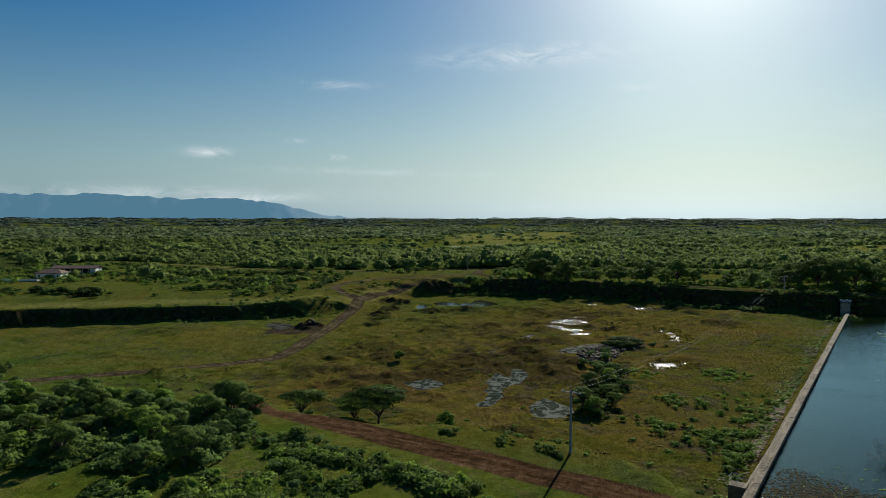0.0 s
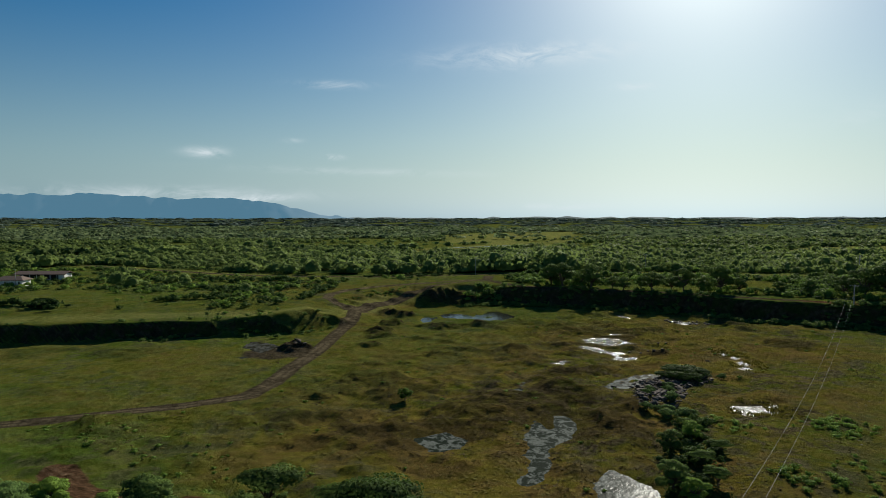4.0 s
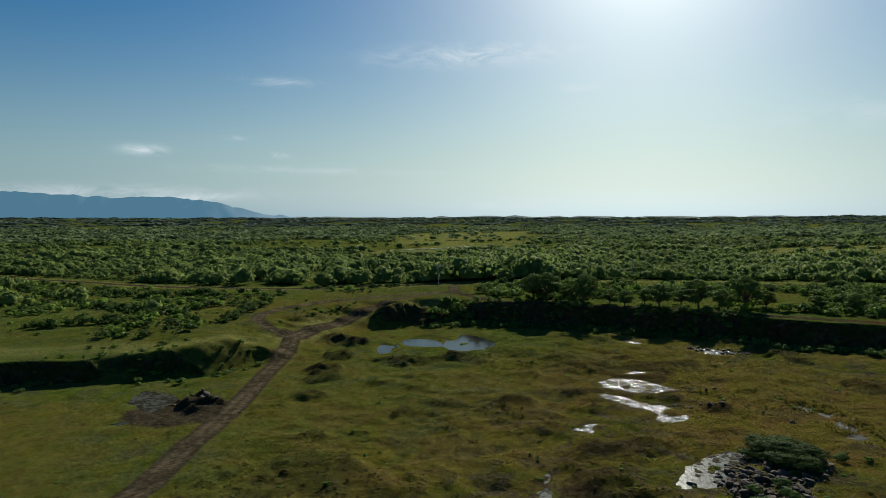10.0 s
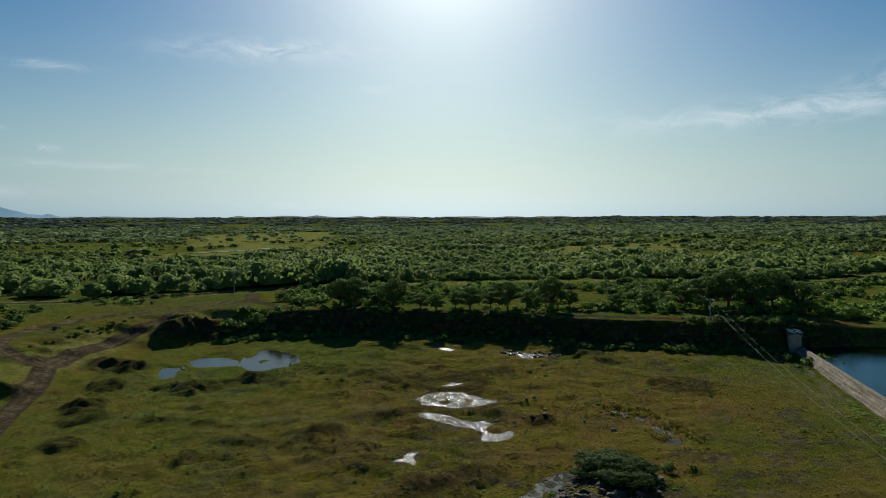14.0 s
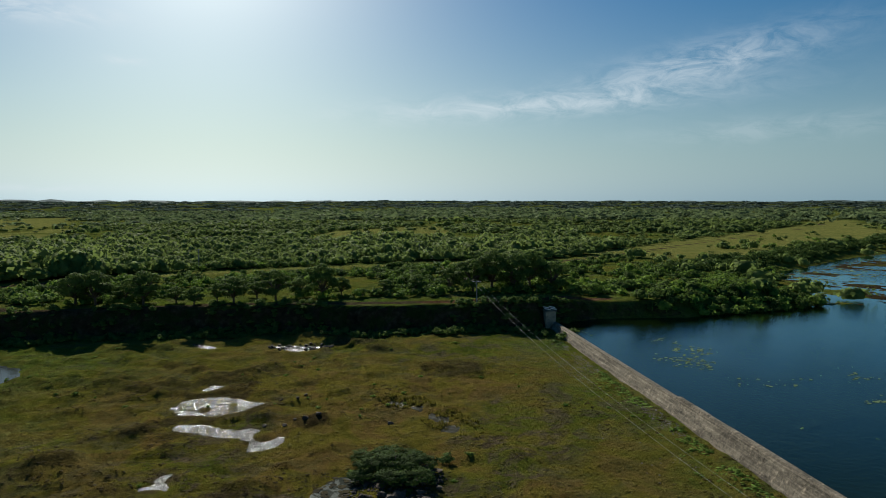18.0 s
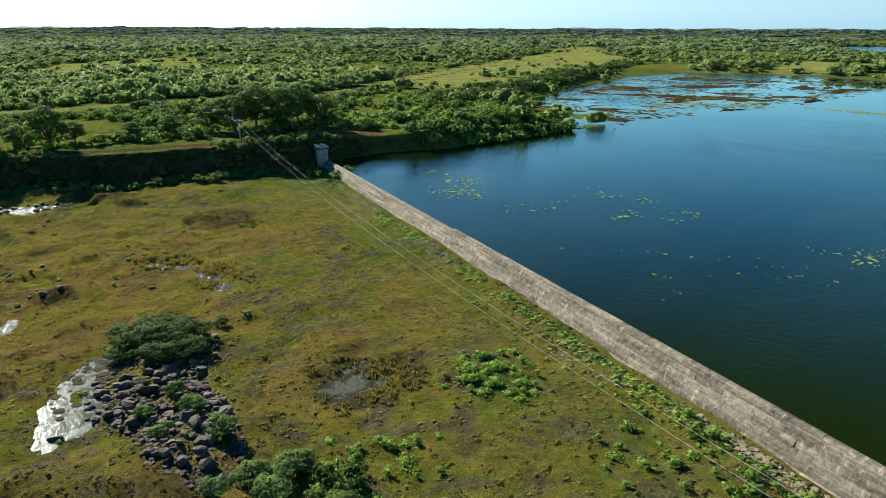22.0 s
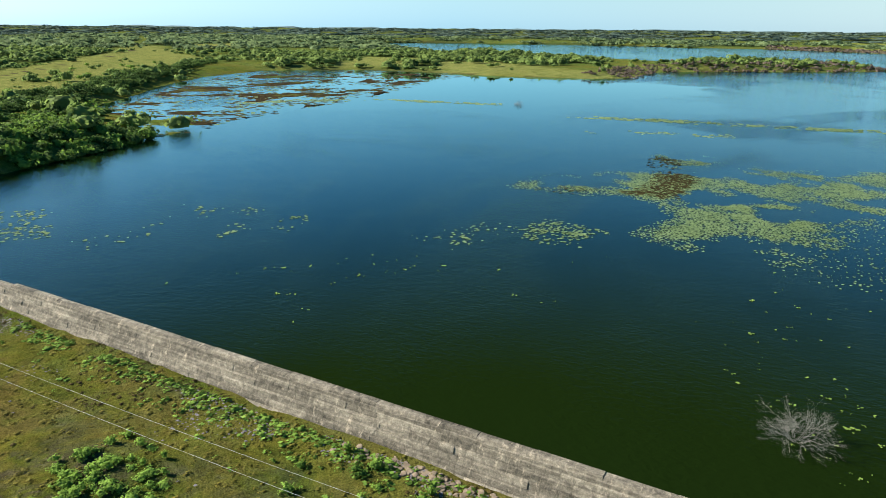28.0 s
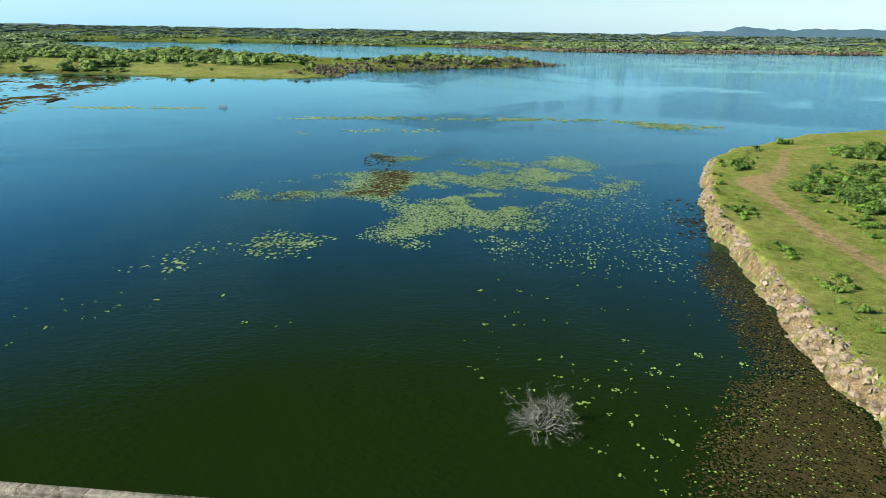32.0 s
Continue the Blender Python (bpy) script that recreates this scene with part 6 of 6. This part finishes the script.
pads("lily_pads", [(199, 188), (208, 150), (211, 119), (219, 73), (206, 24), (194, 46), (213, 74), (206, 118), (203, 150), (196, 186)], 1500, 0.5, 1.1, MAT["lily"], "long thin band of floating plants far out on the lake", 110, 0.6)
pads("lily_pads", [(164, 171), (179, 129), (174, 127), (160, 169)], 260, 0.3, 0.8, MAT["lily"], "pale streak of floating plants on the lake", 128, 0.8)
pads("water_weed", MARSH, 2200, 0.5, 1.4, MAT["weed"], "brown and green reeds and weed in the flooded marsh", 114, 1.0)
pads("lily_pads", MARSH, 1500, 0.4, 1.1, MAT["lily"], "green floating plants in the flooded marsh", 115, 1.0)


for k in (6, 8):
    pads("pond_leaves", PONDS[k], 900, 0.06, 0.22, MAT["grass"], "pale weed floating on the shallow pond", 117 + k, 0.8, 0.02, POND_LEVEL[k][2], PONDS[k])
pads("pond_leaves", PONDS[5], 160, 0.2, 0.6, MAT["weed"], "brown weed floating on the pond by the boulders", 131, 1.2, 0.02, POND_LEVEL[5][2], PONDS[5])


def twig_bush(seed, x, y, s, label):
    """A drowned leafless bush."""
    r = np.random.default_rng(seed)
    pieces = []

    def grow(p, way, length, rad, depth):
        mid = p + way * length * 0.5 + Vector(r.normal(size=3)) * length * 0.07
        end = p + way * length + Vector(r.normal(size=3)) * length * 0.1
        pieces.append(tube([p, mid, end], [rad, rad * 0.8, rad * 0.55], 4))
        if depth:
            for _ in range(3 if depth > 1 else 4):
                turned = (way + Vector(r.normal(size=3)) * 0.55).normalized()
                grow(p.lerp(end, r.uniform(0.45, 1.0)), turned, length * r.uniform(0.55, 0.8), rad * 0.55, depth - 1)

    for k in range(18):
        a = k * 0.7 + r.uniform(-0.3, 0.3)
        way = Vector((math.cos(a) * 0.9, math.sin(a) * 0.9, r.uniform(0.35, 1.0))).normalized()
        grow(Vector((0, 0, -0.3)), way, s * r.uniform(0.4, 0.62), 0.024, 4)
    ob = thing("dead_bush", label, "bush", m=pose(x, y, WATER))
    part("twig_crown", mesh_of("twig_crown", *joined(pieces), MAT["twig"]), ob)


twig_bush(5, 0.6, 100.6, 3.5, "leafless grey drowned bush standing in the lake")
twig_bush(6, 225, 222, 2.6, "leafless grey bush far out in the lake")

# ---- farmhouses on the upland ----


def house_thing(x, y, turn, w, d, h, label, wall_mat):
    z = z_at(x, y)
    ob = thing("house", label, "house", "farm", pose(x, y, z, 0, 0, turn))
    part("wall", (box(bmesh.new(), -w / 2, w / 2, -d / 2, d / 2, -1.0, h, 0.03), wall_mat), ob)
    bm = bmesh.new()
    e, rise = 0.9, d * 0.22
    pts = [(-w / 2 - e, -d / 2 - e, h), (w / 2 + e, -d / 2 - e, h), (w / 2 + e, d / 2 + e, h), (-w / 2 - e, d / 2 + e, h), (-w / 2 + d * 0.3, 0, h + rise), (w / 2 - d * 0.3, 0, h + rise)]
    low = [bm.verts.new(p) for p in pts]
    under = [bm.verts.new((p[0], p[1], p[2] - 0.18)) for p in pts[:4]]
    for f in ((0, 1, 5, 4), (1, 2, 5), (2, 3, 4, 5), (3, 0, 4)):
        bm.faces.new([low[i] for i in f])
    for i in range(4):
        bm.faces.new((low[(i + 1) % 4], low[i], under[i], under[(i + 1) % 4]))
    bm.faces.new(under[::-1])
    bmesh.ops.recalc_face_normals(bm, faces=bm.faces[:])
    part("roof", (bm, MAT["tiles"]), ob, "low hipped clay tile roof")
    for k in range(4):
        px = -w / 2 + w * (k + 0.5) / 4
        win = part("window", (box(bmesh.new(), px - 0.6, px + 0.6, -d / 2 - 0.03, -d / 2 + 0.05, 1.0, 2.2), MAT["white"]), ob)
        part("pane", (box(bmesh.new(), px - 0.5, px + 0.5, -d / 2 - 0.05, -d / 2 + 0.02, 1.1, 2.1), MAT["dark"]), win)
        part("post", (box(bmesh.new(), px - 0.1, px + 0.1, -d / 2 - e, -d / 2 - e + 0.2, 0, h - 0.15), MAT["white"]), ob)


house_thing(-362, 173, 40, 12, 8, 3.0, "white farmhouse with a low clay tile roof", MAT["white"])
wall = thing("garden_wall", "low white wall round a pale terrace beside the farmhouse", "wall", m=pose(-358, 158, z_at(-358, 158), 0, 0, 40))
part("terrace", (box(bmesh.new(), -14, 8, -4, 4, -1.5, 0.35, 0.05), MAT["pole"]), wall)
part("parapet", (box(bmesh.new(), -14, 8, -4.0, -3.75, 0.35, 1.1, 0.03), MAT["white"]), wall)

# long farm building: an open veranda under a brown roof
hx, hy = -384, 197
barn = thing("farm_building", "long low farm building with a shaded veranda and brown roof", "house", "farm", pose(hx, hy, z_at(hx, hy), 0, 0, 36))
# shade below the veranda roof is painted as a near-black back wall
part("wall", (box(bmesh.new(), -12, 9, 0.5, 4.5, -1.0, 3.0, 0.03), MAT["dark"]), barn, "back wall coloured near black for veranda shade")
part("gable", (box(bmesh.new(), 9, 12, -3.0, 4.5, -1.0, 3.0, 0.03), MAT["white"]), barn, "white end room")
part("plinth", (box(bmesh.new(), -12.5, 12.5, -3.6, 4.8, -1.2, 0.25, 0.03), MAT["pole"]), barn)
bm = bmesh.new()
ridge_pts = [(-13, -4.2, 2.9), (13, -4.2, 2.9), (13, 1, 4.3), (-13, 1, 4.3), (13, 5.2, 2.9), (-13, 5.2, 2.9)]
upper = [bm.verts.new(p) for p in ridge_pts]
lower = [bm.verts.new((p[0], p[1], p[2] - 0.2)) for p in ridge_pts]
for f in ((0, 1, 2, 3), (3, 2, 4, 5)):
    bm.faces.new([upper[i] for i in f])
    bm.faces.new([lower[i] for i in f[::-1]])
for i, j in ((0, 1), (1, 2), (2, 4), (4, 5), (5, 3), (3, 0)):
    bm.faces.new((upper[j], upper[i], lower[i], lower[j]))
bmesh.ops.recalc_face_normals(bm, faces=bm.faces[:])
part("roof", (bm, MAT["tiles"]), barn, "brown tile roof")
for k in range(7):
    px = -12 + 3.4 * k
    part("post", (box(bmesh.new(), px - 0.12, px + 0.12, -3.3, -3.06, 0.2, 2.9, 0.01), MAT["white"]), barn)
